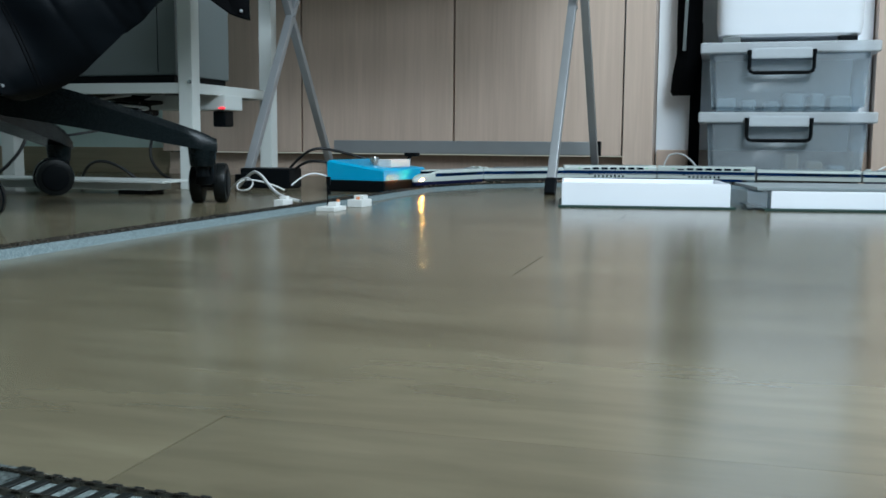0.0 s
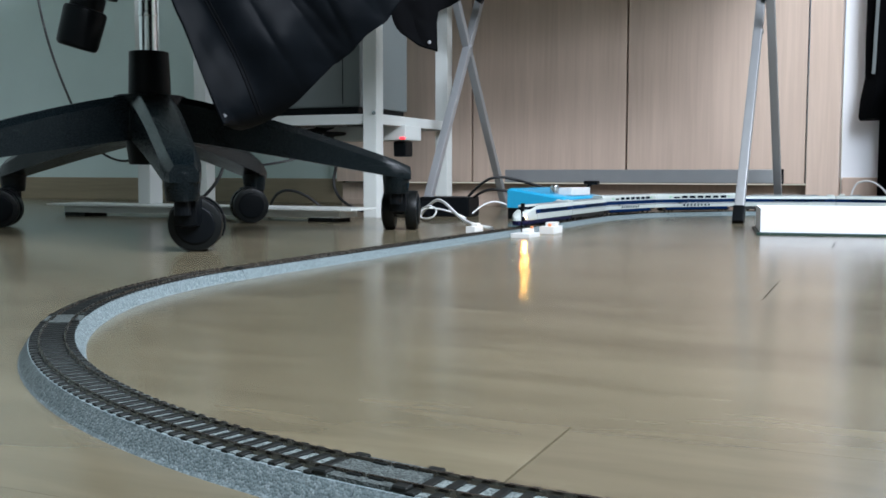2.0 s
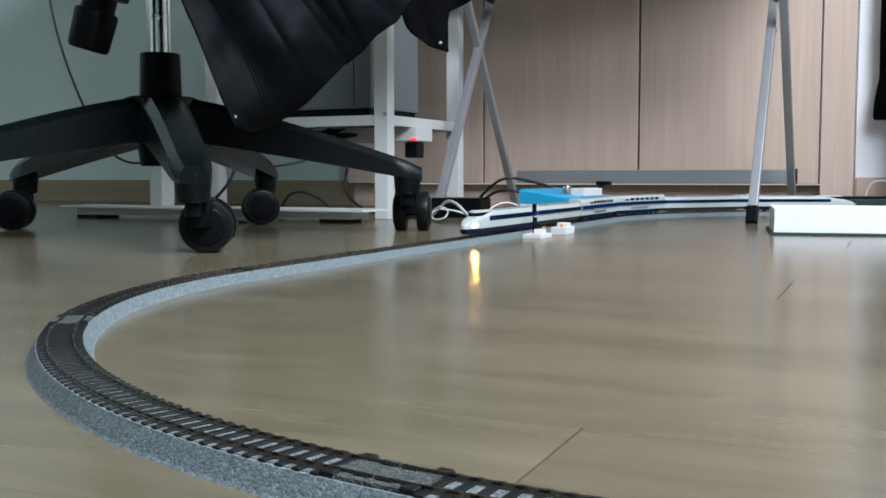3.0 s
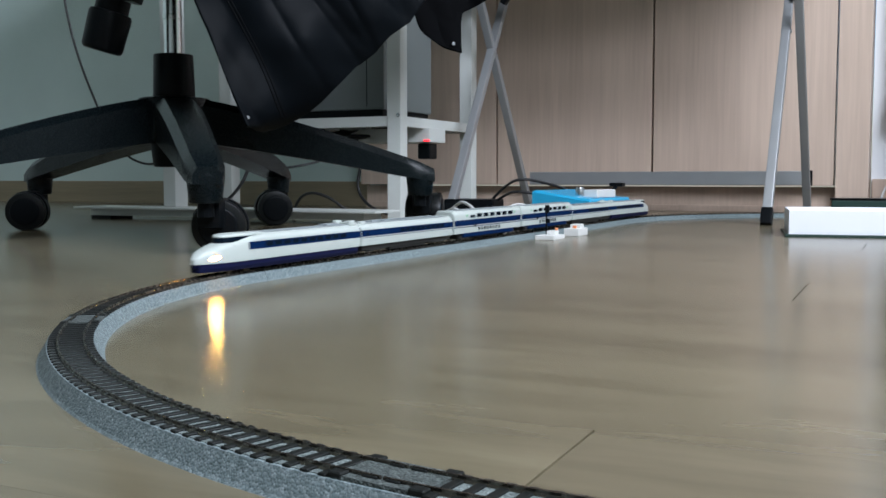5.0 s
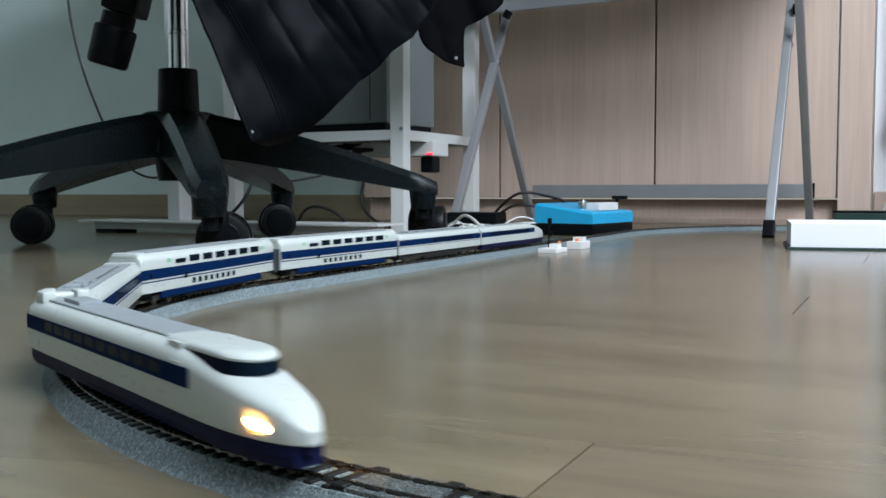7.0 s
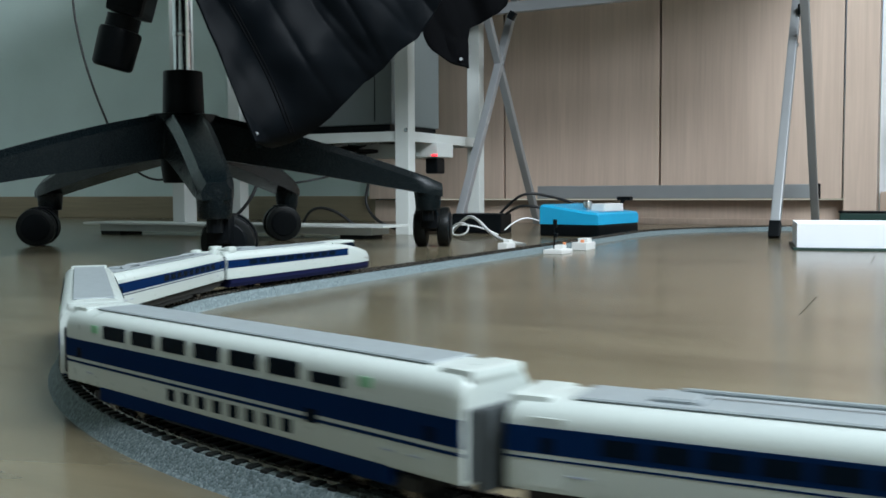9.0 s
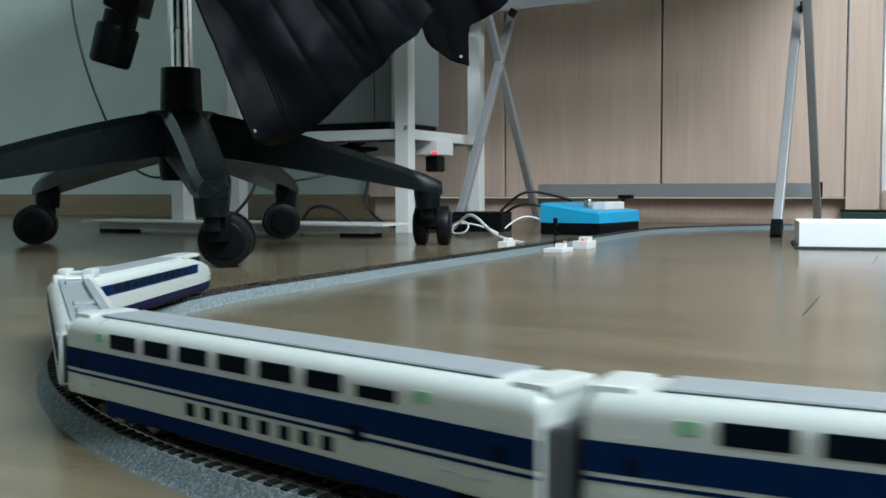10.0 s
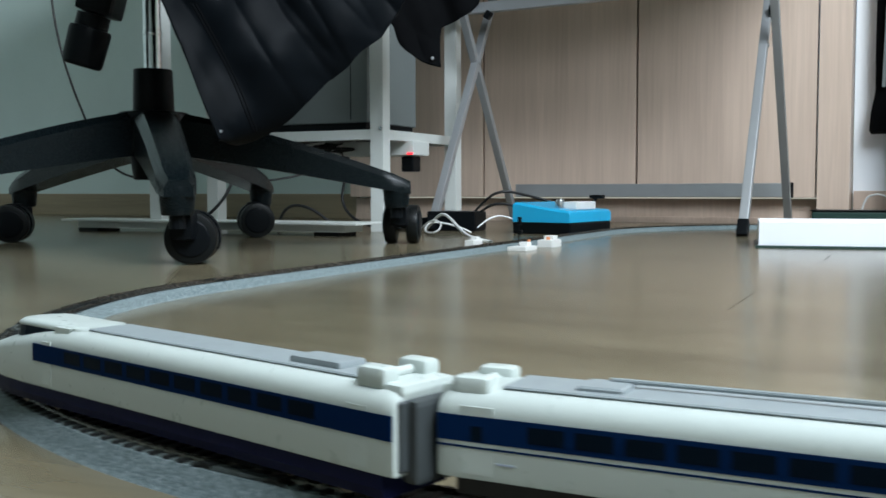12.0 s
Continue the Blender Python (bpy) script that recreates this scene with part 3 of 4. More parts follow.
def railway():
    t = thing("model_railway_track", TR, "grey ballasted model railway track laid on the floor", "track")
    bed = ((-0.0125, 0.0), (0.0125, 0.0), (0.0118, 0.0008), (0.0088, Z_BED), (-0.0088, Z_BED), (-0.0118, 0.0008))
    marks = [0.0]
    for seg, k in ((Q, 2), (ST, 3), (Q, 2), (NS, 4), (Q, 2), (ST, 3), (Q, 2), (NS, 4)):
        marks += [marks[-1] + seg / k * (i + 1) for i in range(k)]
    marks[6], marks[7] = JOINT - Q / 2, JOINT
    pads = [JOINT - Q / 2, JOINT]
    for e in pads:
        pad = part("joint_pad", swept(e - 0.0115, e + 0.0115, ((-0.0080, Z_BED), (0.0080, Z_BED), (0.0078, Z_TIE + 0.0003), (-0.0078, Z_TIE + 0.0003)), 0.004), M_PAD, t, "paler joint between two track pieces")
        for d in (-0.0105, 0.0105):
            for o in (-0.0066, 0.0066):
                u, v, h = line_at(e + d)
                part("joint_clip", box((0, 0, 0), (0.0040, 0.0030, 0.0014), 0.0003, seg=1), M_SLEEPER, pad, "black joint clip", m=pose(u - math.sin(h) * o, v + math.cos(h) * o, Z_TIE + 0.0002, 0, 0, math.degrees(h)))
    for a, b in zip(marks, marks[1:]):
        piece = part("ballast_bed", swept(a + 0.0002, b - 0.0002, bed), M_BALLAST, t)
        part("inner_bed", swept(a + 0.0002, b - 0.0002, ((-0.0078, Z_BED - 0.0005), (0.0078, Z_BED - 0.0005), (0.0078, Z_BED + 0.0002), (-0.0078, Z_BED + 0.0002))), M_BALLAST_IN, piece)
        for o in (-0.0048, 0.0048):
            part("rail", swept(a + 0.0003, b - 0.0003, ((o - 0.0006, Z_TIE - 0.0004), (o + 0.0006, Z_TIE - 0.0004), (o + 0.00025, Z_TIE + 0.0003), (o + 0.00036, Z_RAIL), (o - 0.00036, Z_RAIL), (o - 0.00025, Z_TIE + 0.0003))), M_RAIL, t)
            for e in (a + 0.003, b - 0.003):
                u, v, h = line_at(e)
                part("rail_joiner", box((0, 0, 0), (0.0040, 0.0017, 0.0010), 0.0002, seg=1), M_SLEEPER, t, m=pose(u - math.sin(h) * o, v + math.cos(h) * o, Z_TIE + 0.0003, 0, 0, math.degrees(h)))
    joints = pads
    pitch = LOOP / round(LOOP / 0.0054)
    count = round(LOOP / pitch)
    b = box((0, 0, 0), (0.0024, 0.0168, 0.0016), 0.0002, seg=1)
    first = part("sleeper", b, M_SLEEPER, t)
    tie = first.data
    near = (Q + ST - 0.20, Q + ST - 0.20 + 290 * pitch)
    rest = []
    used = False
    for i in range(count):
        s = i * pitch
        if min(abs(s - e) for e in joints) < 0.012:
            continue
        u, v, h = line_at(s)
        m = pose(u, v, Z_TIE - 0.0007, 0, 0, math.degrees(h))
        if near[0] <= s < near[1]:
            if used:
                ob = new("sleeper", tie)
                ob.parent = t
            else:
                ob, used = first, True
            ob.matrix_basis = m
        else:
            rest.append(m)
    verts, faces = [], []
    src = [v.co.copy() for v in tie.vertices]
    polys = [tuple(p.vertices) for p in tie.polygons]
    for m in rest:
        k = len(verts)
        verts += [tuple(m @ c) for c in src]
        faces += [tuple(q + k for q in p) for p in polys]
    me = bpy.data.meshes.new("sleeper_run")
    me.from_pydata(verts, [], faces)
    me.materials.append(M_SLEEPER)
    ob = new("sleeper_run", me)
    ob.parent = t
    ob["kind"] = "stuff"


railway()


# ---------------------------------------------------------------- the train
HALF_W = 0.0106


def section(h, w=HALF_W, z0=0.0075, n=9):
    """A car's outline: straight sides and a rounded roof of height h."""
    pts = [(-w * 0.985, z0), (w * 0.985, z0), (w, z0 + 0.001)]
    cr = 0.0052
    zs = h - cr
    for k in range(n + 1):
        a = math.pi / 2 * k / n
        pts.append((w * math.cos(a) ** 0.55 if k < n else 0.0, zs + cr * math.sin(a) ** 0.95))
    for p, z in pts[-2:2:-1]:
        pts.append((-p, z))
    pts.append((-w, z0 + 0.001))
    return pts


def strip(x0, x1, z0, z1, side, material, parent, name, label="", lift=0.00012, thick=0.0004):
    return part(name, box(((x0 + x1) / 2, side * (HALF_W + lift - thick / 2), (z0 + z1) / 2), (x1 - x0, thick, z1 - z0)), material, parent, label)


def bogie(x, car):
    b = part("bogie", box((x, 0, 0.0042), (0.026, 0.013, 0.0042), 0.0008, seg=1), M_UNDER, car)
    for side in (-1, 1):
        part("side_frame", box((x, side * 0.0078, 0.0042), (0.026, 0.0014, 0.0032), 0.0004, seg=1), M_UNDER, b)
        for dx in (-0.0078, 0.0078):
            part("wheel", rod((x + dx, side * 0.0040, 0.0029), (x + dx, side * 0.0056, 0.0029), 0.0029, None, 16), M_RAIL, b)


def gangway(x, car):
    # a dark plate over the white car end paints the shade between cars
    part("end_shade", box((x * 0.9905, 0, 0.0150), (0.0012, 0.0180, 0.0140), 0.0004, seg=1), M_GANG_SHADE, car, "dark plate put over the white end wall as its shade")
    part("gangway", box((x, 0, 0.0138), (0.0034, 0.0135, 0.0165), 0.0012, seg=2), M_GANG_SHADE, car)


def coach(kind, h, name):
    """kind: 'coach' or 'double'. The car's middle is at x = 0, forwards is +x, z = 0 is the rail's top."""
    words = {"coach": "white model express coach with a navy window stripe", "double": "white double-deck model express car with a navy stripe"}[kind]
    car = thing(name, pose(0, 0, 0), words, "train car", "cars of the model train")
    L = 0.0805
    rings = []
    for x, k in ((-L, 0.93), (-L + 0.0012, 0.985), (-L + 0.003, 1.0), (-0.02, 1), (0.02, 1), (L - 0.003, 1.0), (L - 0.0012, 0.985), (L, 0.93)):
        rings.append([(x, p * (0.5 + 0.5 * k), 0.0075 + (z - 0.0075) * k) for p, z in section(h)])
    part("body", loft(rings), M_IVORY, car, smooth=True)
    part("roof_panel", box((0, 0, h - 0.00005), (2 * L - 0.024, 0.0130, 0.0007), 0.0003, seg=1), M_ROOFG, car, "grey painted roof panel")
    wide = kind == "double"
    part("skirt", box((0, 0, 0.0058), (2 * L - (0.040 if wide else 0.006), 2 * HALF_W * (0.995 if wide else 0.80), 0.0046), 0.0005, seg=1), M_NAVY if wide else M_UNDER, car, "navy skirt" if wide else "black underframe")
    for side in (-1, 1):
        band = strip(-L + 0.0002, L - 0.0002, *((0.0147, 0.0202) if kind == "double" else (0.0147, 0.0197)), side, M_NAVY, car, "navy_band", "navy stripe")
        if kind != "double":
            strip(-L + 0.0002, L - 0.0002, 0.0135, 0.0139, side, M_NAVY, car, "navy_line", "thin navy line")
        if kind == "double":
            strip(-L + 0.0002, L - 0.0002, 0.0131, 0.0138, side, M_NAVY, car, "navy_line", "thin navy line")
            for i in range(7):
                x = -0.0513 + i * 0.0154
                wide = 0.0056 if i not in (0,) else 0.0060
                strip(x - wide, x + wide, 0.0218, 0.0256 if i < 6 else 0.0243, side, M_GLASS, car, "window", lift=0.00016)
            for i in range(8):
                x = -0.0219 + i * 0.00695
                strip(x - 0.0018, x + 0.0018, 0.0091, 0.0122, side, M_GLASS, car, "lower_window", lift=0.00016)
            for x in (-0.0625, 0.0535):
                strip(x - 0.0018, x + 0.0018, 0.0230, 0.0252, side, M_MARK, car, "class_mark", "small green mark", lift=0.00014)
            strip(0.0356 - 0.0020, 0.0356 + 0.0020, 0.0127, 0.0158, side, M_GLASS, car, "door_window", lift=0.00018)
        else:
            for i in range(9):
                x = -0.058 + i * 0.0092
                strip(x - 0.0036, x + 0.0036, 0.0157, 0.0188, side, M_GLASS, car, "window", lift=0.00018)
        for x in (-L + 0.0085, L - 0.0085):
            d = strip(x - 0.0033, x + 0.0033, 0.0085, 0.0215, side, M_IVORY, car, "door", lift=0.00004)
            strip(x - 0.0012, x + 0.0012, 0.0150, 0.0178, side, M_GLASS, d, "door_window", lift=0.00018)
        for x in (0.060, 0.068, -0.066):
            strip(x - 0.0018, x + 0.0018, 0.0108, 0.0112, side, M_PRINT, car, "print", lift=0.00014)
    for x in (-0.054, 0.054):
        bogie(x, car)
    for x in (-L - 0.0008, L + 0.0008):
        gangway(x, car)
    part("roof_shoulder", box((L - 0.004, 0, h - 0.0014), (0.0085, 0.0160, 0.0032), 0.0014), M_IVORY, car)
    part("roof_shoulder", box((-L + 0.004, 0, h - 0.0014), (0.0085, 0.0160, 0.0032), 0.0014), M_IVORY, car)
    for x in () if wide else (-0.050, 0.030, 0.050):
        part("roof_vent", box((x, 0, h + 0.0005), (0.009, 0.0085, 0.0014), 0.0004, seg=1), M_ROOFG, car)
    part("underfloor_box", box((0, 0, 0.0030), (0.062, 0.015, 0.0030), 0.0005, seg=1), M_UNDER, car)
    return car


def drop(g):
    """How far the nose has come down at g, from the cab to the tip."""
    return 0.0112 * g ** 1.7


def taper(x, tip):
    """The nose's width at x, as a share of the full width."""
    f = max(0.0, (x - 0.042) / (tip - 0.042))
    return max(0.16, (1 - f ** 2.6) ** 0.5)


CAB_STRETCH = 1.14


def cab_car(name, lit, h=0.0248):
    car = thing(name, pose(0, 0, 0), "white streamlined model train cab car, " + ("headlights glowing warm" if lit else "lamps unlit"), "train car", "cars of the model train")
    L, N0 = 0.0777, 0.027                      # the nose begins at N0
    tip = 0.0830
    rings = []
    for x, k in ((-L, 0.93), (-L + 0.0012, 0.985), (-L + 0.003, 1.0), (-0.02, 1), (0.01, 1)):
        rings.append([(x, p * (0.5 + 0.5 * k), 0.0075 + (z - 0.0075) * k) for p, z in section(h)])
    for i in range(19):
        f = i / 18
        x = N0 + (tip - N0) * math.sin(f * math.pi / 2) ** 0.92
        g = (x - N0) / (tip - N0)
        top = h - drop(g)
        w = HALF_W * taper(x, tip)
        hh = 0.0075 + (top - 0.0075) * (1 - 0.50 * max(0.0, (g - 0.86) / 0.14) ** 2)
        base = section(h)
        ring = []
        for p, z in base:
            zz = 0.0075 + (z - 0.0075) / (h - 0.0075) * (hh - 0.0075)
            q = p / HALF_W
            pinch = 1 - 0.18 * g * max(0, (z - 0.012) / (h - 0.012))
            ring.append((x, q * w * pinch, zz))
        rings.append(ring)
    part("body", loft(rings), M_IVORY, car, smooth=True)
    # the lower nose
    sk = []
    for i in range(12):
        f = i / 11
        x = -L + 0.003 + (tip - 0.002 + L - 0.003) * (f if i < 2 else (0.55 + 0.45 * math.sin((i - 1) / 10 * math.pi / 2)))
        g = max(0, (x - N0) / (tip - N0))
        w = HALF_W * 0.95 * taper(x, tip)
        sk.append([(x, -w * 0.9, 0.0022), (x, w * 0.9, 0.0022), (x, w, 0.0045), (x, w, 0.0078), (x, -w, 0.0078), (x, -w, 0.0045)])
    part("skirt", loft(sk), M_SKIRT, car, "dark navy skirt and snow guard")
    part("roof_panel", box((-0.022, 0, h - 0.00005), (0.094, 0.0126, 0.0007), 0.0003, seg=1), M_ROOFG, car, "grey painted roof panel")
    # raised cab: a wrap-round windscreen below a flat cap that runs back into the roof
    x0, xm, x1, wc = 0.018, 0.0520, 0.0632, 0.0080

    def plan(k, z):
        pts = [(x0, -wc * 0.8 * k), (0.028, -wc * 0.96 * k)]
        pts += [(xm + (x1 - xm) * k * math.cos(q) ** 0.8, wc * k * math.sin(q)) for q in [radians(-88 + 176 * i / 14) for i in range(15)]]
        pts += [(0.028, wc * 0.96 * k), (x0, wc * 0.8 * k)]
        return [(x, y, z - 0.0020 + 0.0020 * min(1, (x - x0) / 0.018) - 0.0013 * max(0.0, (x - 0.032) / 0.031) ** 1.5) for x, y in pts]

    part("windscreen", loft([plan(1.05, h - 0.0072), plan(1.0, h - 0.0030), plan(0.94, h - 0.0002)]), M_GLASS, car, "dark wrap-round windscreen", smooth=True)
    part("canopy", loft([plan(0.96, h - 0.0006), plan(0.97, h + 0.0000), plan(0.92, h + 0.0007), plan(0.80, h + 0.0012), plan(0.5, h + 0.0014)]), M_IVORY, car, smooth=True)
    for side in (-1, 1):
        post = [(0.0335, side * 0.0080, h - 0.0050), (0.0365, side * 0.0080, h - 0.0050), (0.0375, side * 0.0078, h - 0.0002), (0.0300, side * 0.0078, h - 0.0002)]
        part("screen_post", loft([[(x, y + o, z) for x, y, z in post] for o in (-side * 0.0010, side * 0.0007)]), M_IVORY, car)
    for side in (-1, 1):
        strip(-L + 0.0002, 0.0450, 0.0145, 0.0195, side, M_NAVY, car, "navy_band", "navy stripe")
        for i in range(10):
            x = -0.055 + i * 0.009
            strip(x - 0.0036, x + 0.0036, 0.0157, 0.0188, side, M_GLASS, car, "window", lift=0.00018)
        for x in (-L + 0.0085, 0.0385):
            strip(x - 0.0022, x + 0.0022, 0.0085, 0.0205, side, M_IVORY, car, "door", lift=0.00004)
        lamp_m = M_HEAD if lit else M_HEADOFF
        lens = bmesh.new()
        bmesh.ops.create_uvsphere(lens, u_segments=20, v_segments=12, radius=1)
        bmesh.ops.scale(lens, vec=(0.0060, 0.0025, 0.0017), verts=lens.verts)
        bmesh.ops.rotate(lens, cent=(0, 0, 0), matrix=Matrix.Rotation(side * -0.40, 3, "Z"), verts=lens.verts)
        part("headlight", lens, lamp_m, car, "glowing warm headlight" if lit else "unlit lamp lens", smooth=True, m=pose(0.0728, side * 0.0054, 0.0105, 0, 10, 0))
    part("coupler_cover", rod((tip - 0.003, 0, 0.0062), (tip - 0.0008, 0, 0.0062), 0.0024, 0.0014, 14), M_SKIRT, car)
    for x in (-0.054, 0.050):
        bogie(x, car)
    gangway(-L - 0.0008, car)
    part("roof_shoulder", box((-L + 0.004, 0, h - 0.0014), (0.0085, 0.0160, 0.0032), 0.0014), M_IVORY, car)
    part("aerial_fairing", box((-0.052, 0, h + 0.0006), (0.014, 0.008, 0.0022), 0.0009), M_ROOFG, car)
    part("underfloor_box", box((0, 0, 0.0030), (0.062, 0.015, 0.0030), 0.0005, seg=1), M_UNDER, car)
    # the cab cars are a tenth longer than a shortened coach body
    for mesh in {ob.data for ob in car.children_recursive if ob.name.split(".")[0] != "headlight"}:
        mesh.transform(Matrix.Scale(CAB_STRETCH, 4, (1, 0, 0)))
    for ob in car.children:
        ob.location.x *= CAB_STRETCH
    return car


PITCH, NOSE = 0.1645, 0.181


def train():
    cars = [cab_car("lead_cab_car", True), coach("coach", 0.0248, "coach"), coach("double", 0.0292, "double_deck_car"), coach("double", 0.0292, "double_deck_car"), coach("coach", 0.0248, "coach"), cab_car("tail_cab_car", False)]
    # raised current-collector fairings at the ends of the roofs
    for car, x in ((cars[0], -0.0805), (cars[1], 0.0745), (cars[4], -0.0745), (cars[5], -0.0805)):
        low = 0.0 if abs(x) > 0.078 else 0.0012
        for y in (-0.0060, 0.0060):
            part("collector_fairing", box((x, y, 0.0257 - low), (0.0080, 0.0050, 0.0044), 0.0020, seg=4), M_IVORY, car, smooth=True)
        part("fairing_bar", rod((x, -0.006, 0.0257 - low), (x, 0.006, 0.0257 - low), 0.0011, None, 10), M_IVORY, car)
    for car in (cars[1], cars[4]):
        part("roof_line", rod((-0.05, 0.003, 0.0262), (0.055, 0.003, 0.0262), 0.0005, None, 8), M_ROOFG, car)
    return cars


CARS = train()
HEAD_AT = ((0.0, 0.545), (0.5, 0.629), (1.0, 0.713), (1.5, 0.802), (2.0, 0.890), (2.5, 0.976), (3.0, 1.062), (4.0, 1.266), (5.0, 1.480), (5.5, 1.601), (6.0, 1.710),
           (6.5, 1.818), (7.0, 1.921), (7.2, 1.961), (8.0, 2.124), (9.0, 2.312), (9.5, 2.402), (10.0, 2.493), (10.5, 2.575), (11.0, 2.660), (11.5, 2.736), (12.0, 2.828))


def head_s(t):
    """How far the train's nose has come, gliding between the known places."""
    ts, ss = [a for a, _ in HEAD_AT], [b for _, b in HEAD_AT]
    w, tot = 0.0, 0.0
    for k in range(-6, 7):
        q = t + k * 0.07
        if q <= ts[0]:
            y = ss[0] + (q - ts[0]) * 0.178
        elif q >= ts[-1]:
            y = ss[-1] + (q - ts[-1]) * 0.178
        else:
            y = float(np.interp(q, ts, ss))
        g = math.exp(-(k / 3.5) ** 2)
        w += g
        tot += g * y
    return tot / w


def car_pose(s_mid, flip):
    """A car whose two bogies stand on the line."""
    (u0, v0, _), (u1, v1, _) = line_at(s_mid - 0.054), line_at(s_mid + 0.054)
    h = math.degrees(math.atan2(v1 - v0, u1 - u0))
    return TR @ pose((u0 + u1) / 2, (v0 + v1) / 2, Z_RAIL, 0, 0, h + (180 if flip else 0))


# ---------------------------------------------------------------- things beside the line
def controller():
    c = thing("power_controller", pose(0.192, 1.515, 0, 0, 0, -35), "bright blue model train controller with a black base", "controller")
    part("base", box((0, 0, 0.009), (0.098, 0.134, 0.018), 0.003), M_BLACKP, c, "black base")
    rings = []
    w, d = 0.049, 0.067
    for x, zt in ((-w, 0.046), (-w + 0.004, 0.0475), (0.028, 0.037), (w - 0.003, 0.0355), (w, 0.033)):
        rings.append([(x, -d, 0.018), (x, d, 0.018), (x, d, zt - 0.003), (x, d - 0.003, zt), (x, -d + 0.003, zt), (x, -d, zt - 0.003)])
    part("housing", loft(rings), M_BLUE, c, "bright blue sloping housing")
    part("knob", rod((0.012, -0.03, 0.036), (0.012, -0.03, 0.052), 0.0075, 0.0068, 20, bevel=0.001), M_TIN, c, "silver knob", smooth=True)
    part("switch_block", box((0.030, 0.0, 0.0425), (0.022, 0.062, 0.012), 0.002), M_SIGNALW, c, "white switch block")
    k = part("lever", rod((0.036, 0.030, 0.045), (0.040, 0.034, 0.054), 0.003, None, 12), M_BLACKP, c)
    part("lever_grip", box((0.041, 0.036, 0.0555), (0.022, 0.012, 0.006), 0.002), M_BLACKP, k)


def signal():
    s = thing("track_signal", pose(0.103, 1.085, 0, 0, 0, 64), "small pale grey track signal with a black mast", "signal")
    part("base", box((0, 0, 0.0025), (0.034, 0.022, 0.005), 0.001), M_SIGNALW, s)
    part("step", box((0.008, 0.0, 0.007), (0.012, 0.010, 0.0045), 0.0008), M_SIGNALW, s)
    part("mast", rod((0.004, 0.006, 0.005), (0.004, 0.006, 0.034), 0.0009, None, 10), M_BLACKP, s)
    part("signal_head", box((0.004, 0.005, 0.033), (0.003, 0.0045, 0.009), 0.001), M_BLACKP, s)
    part("lamp_hood", box((0.004, 0.004, 0.020), (0.003, 0.004, 0.005), 0.001), M_BLACKP, s)
    part("terminal", box((0.012, -0.003, 0.0105), (0.003, 0.003, 0.003), 0.0005, seg=1), M_ORANGE, s, "orange terminal")
    f = thing("track_feeder", pose(0.139, 1.150, 0, 0, 0, 64), "pale grey track feeder block with orange terminals", "feeder")
    part("body", box((0, 0, 0.0045), (0.032, 0.018, 0.009), 0.001), M_SIGNALW, f)
    part("socket", box((0.004, 0, 0.0110), (0.014, 0.012, 0.005), 0.001), M_SIGNALW, f)
    for x in (-0.010, 0.012):
        part("terminal", box((x, -0.002, 0.0105), (0.003, 0.004, 0.0036), 0.0005, seg=1), M_ORANGE, f, "orange terminal")
    g = thing("track_feeder", pose(0.050, 1.165, 0, 0, 0, 64), "small pale grey track plug beside the rails", "feeder")
    part("body", box((0, 0, 0.004), (0.026, 0.012, 0.008), 0.001), M_SIGNALW, g)
    part("socket", box((0.004, 0, 0.0095), (0.010, 0.008, 0.004), 0.001), M_SIGNALW, g)


def card_boxes():
    a = thing("card_tray", pose(0.376, 1.128, 0, 0, 0, -16), "open white card tray with a dark green base", "box")
    part("base", box((0.101, 0.065, 0.0015), (0.206, 0.136, 0.003), 0.0008), M_GREEN, a, "dark green base edge")
    part("tray_floor", box((0.100, 0.066, 0.0040), (0.196, 0.128, 0.0020)), M_CARD, a)
    for n, c, sz in (("front_wall", (0.100, 0.0030, 0.0175), (0.196, 0.0020, 0.025)), ("back_wall", (0.100, 0.1290, 0.0175), (0.196, 0.0020, 0.025)),
                     ("side_wall", (0.0030, 0.066, 0.0175), (0.0020, 0.1238, 0.025)), ("side_wall", (0.1970, 0.066, 0.0175), (0.0020, 0.1238, 0.025))):
        part(n, box(c, sz, 0.0004), M_CARD, a)
    b = thing("train_case_sleeve", pose(0.603, 1.050, 0, 0, 0, -14), "white card sleeve with a dark green base and lid edge", "box")
    part("base", box((0.105, 0.065, 0.0015), (0.222, 0.136, 0.003), 0.0008), M_GREEN, b, "dark green base edge")
    part("sleeve", box((0.106, 0.066, 0.0130), (0.208, 0.128, 0.020), 0.0012), M_CARD, b)
    part("lid", box((0.100, 0.068, 0.0255), (0.228, 0.130, 0.004), 0.001), M_ROOFG, b, "grey lid")
    part("tray", box((-0.013, 0.055, 0.0125), (0.024, 0.10, 0.019), 0.002), M_CLEARBOX, b, "clear plastic tray end")
    g = thing("train_case", at_room(-0.060, 1.852, 0), "dark green book-shaped train case lying by the cabinets", "case")
    part("shell", box((0, 0, 0.0135), (0.126, 0.058, 0.027), 0.003), M_GREEN, g)
    part("rim", box((0, 0, 0.0283), (0.130, 0.061, 0.0026), 0.001), M_BLACKP, g)


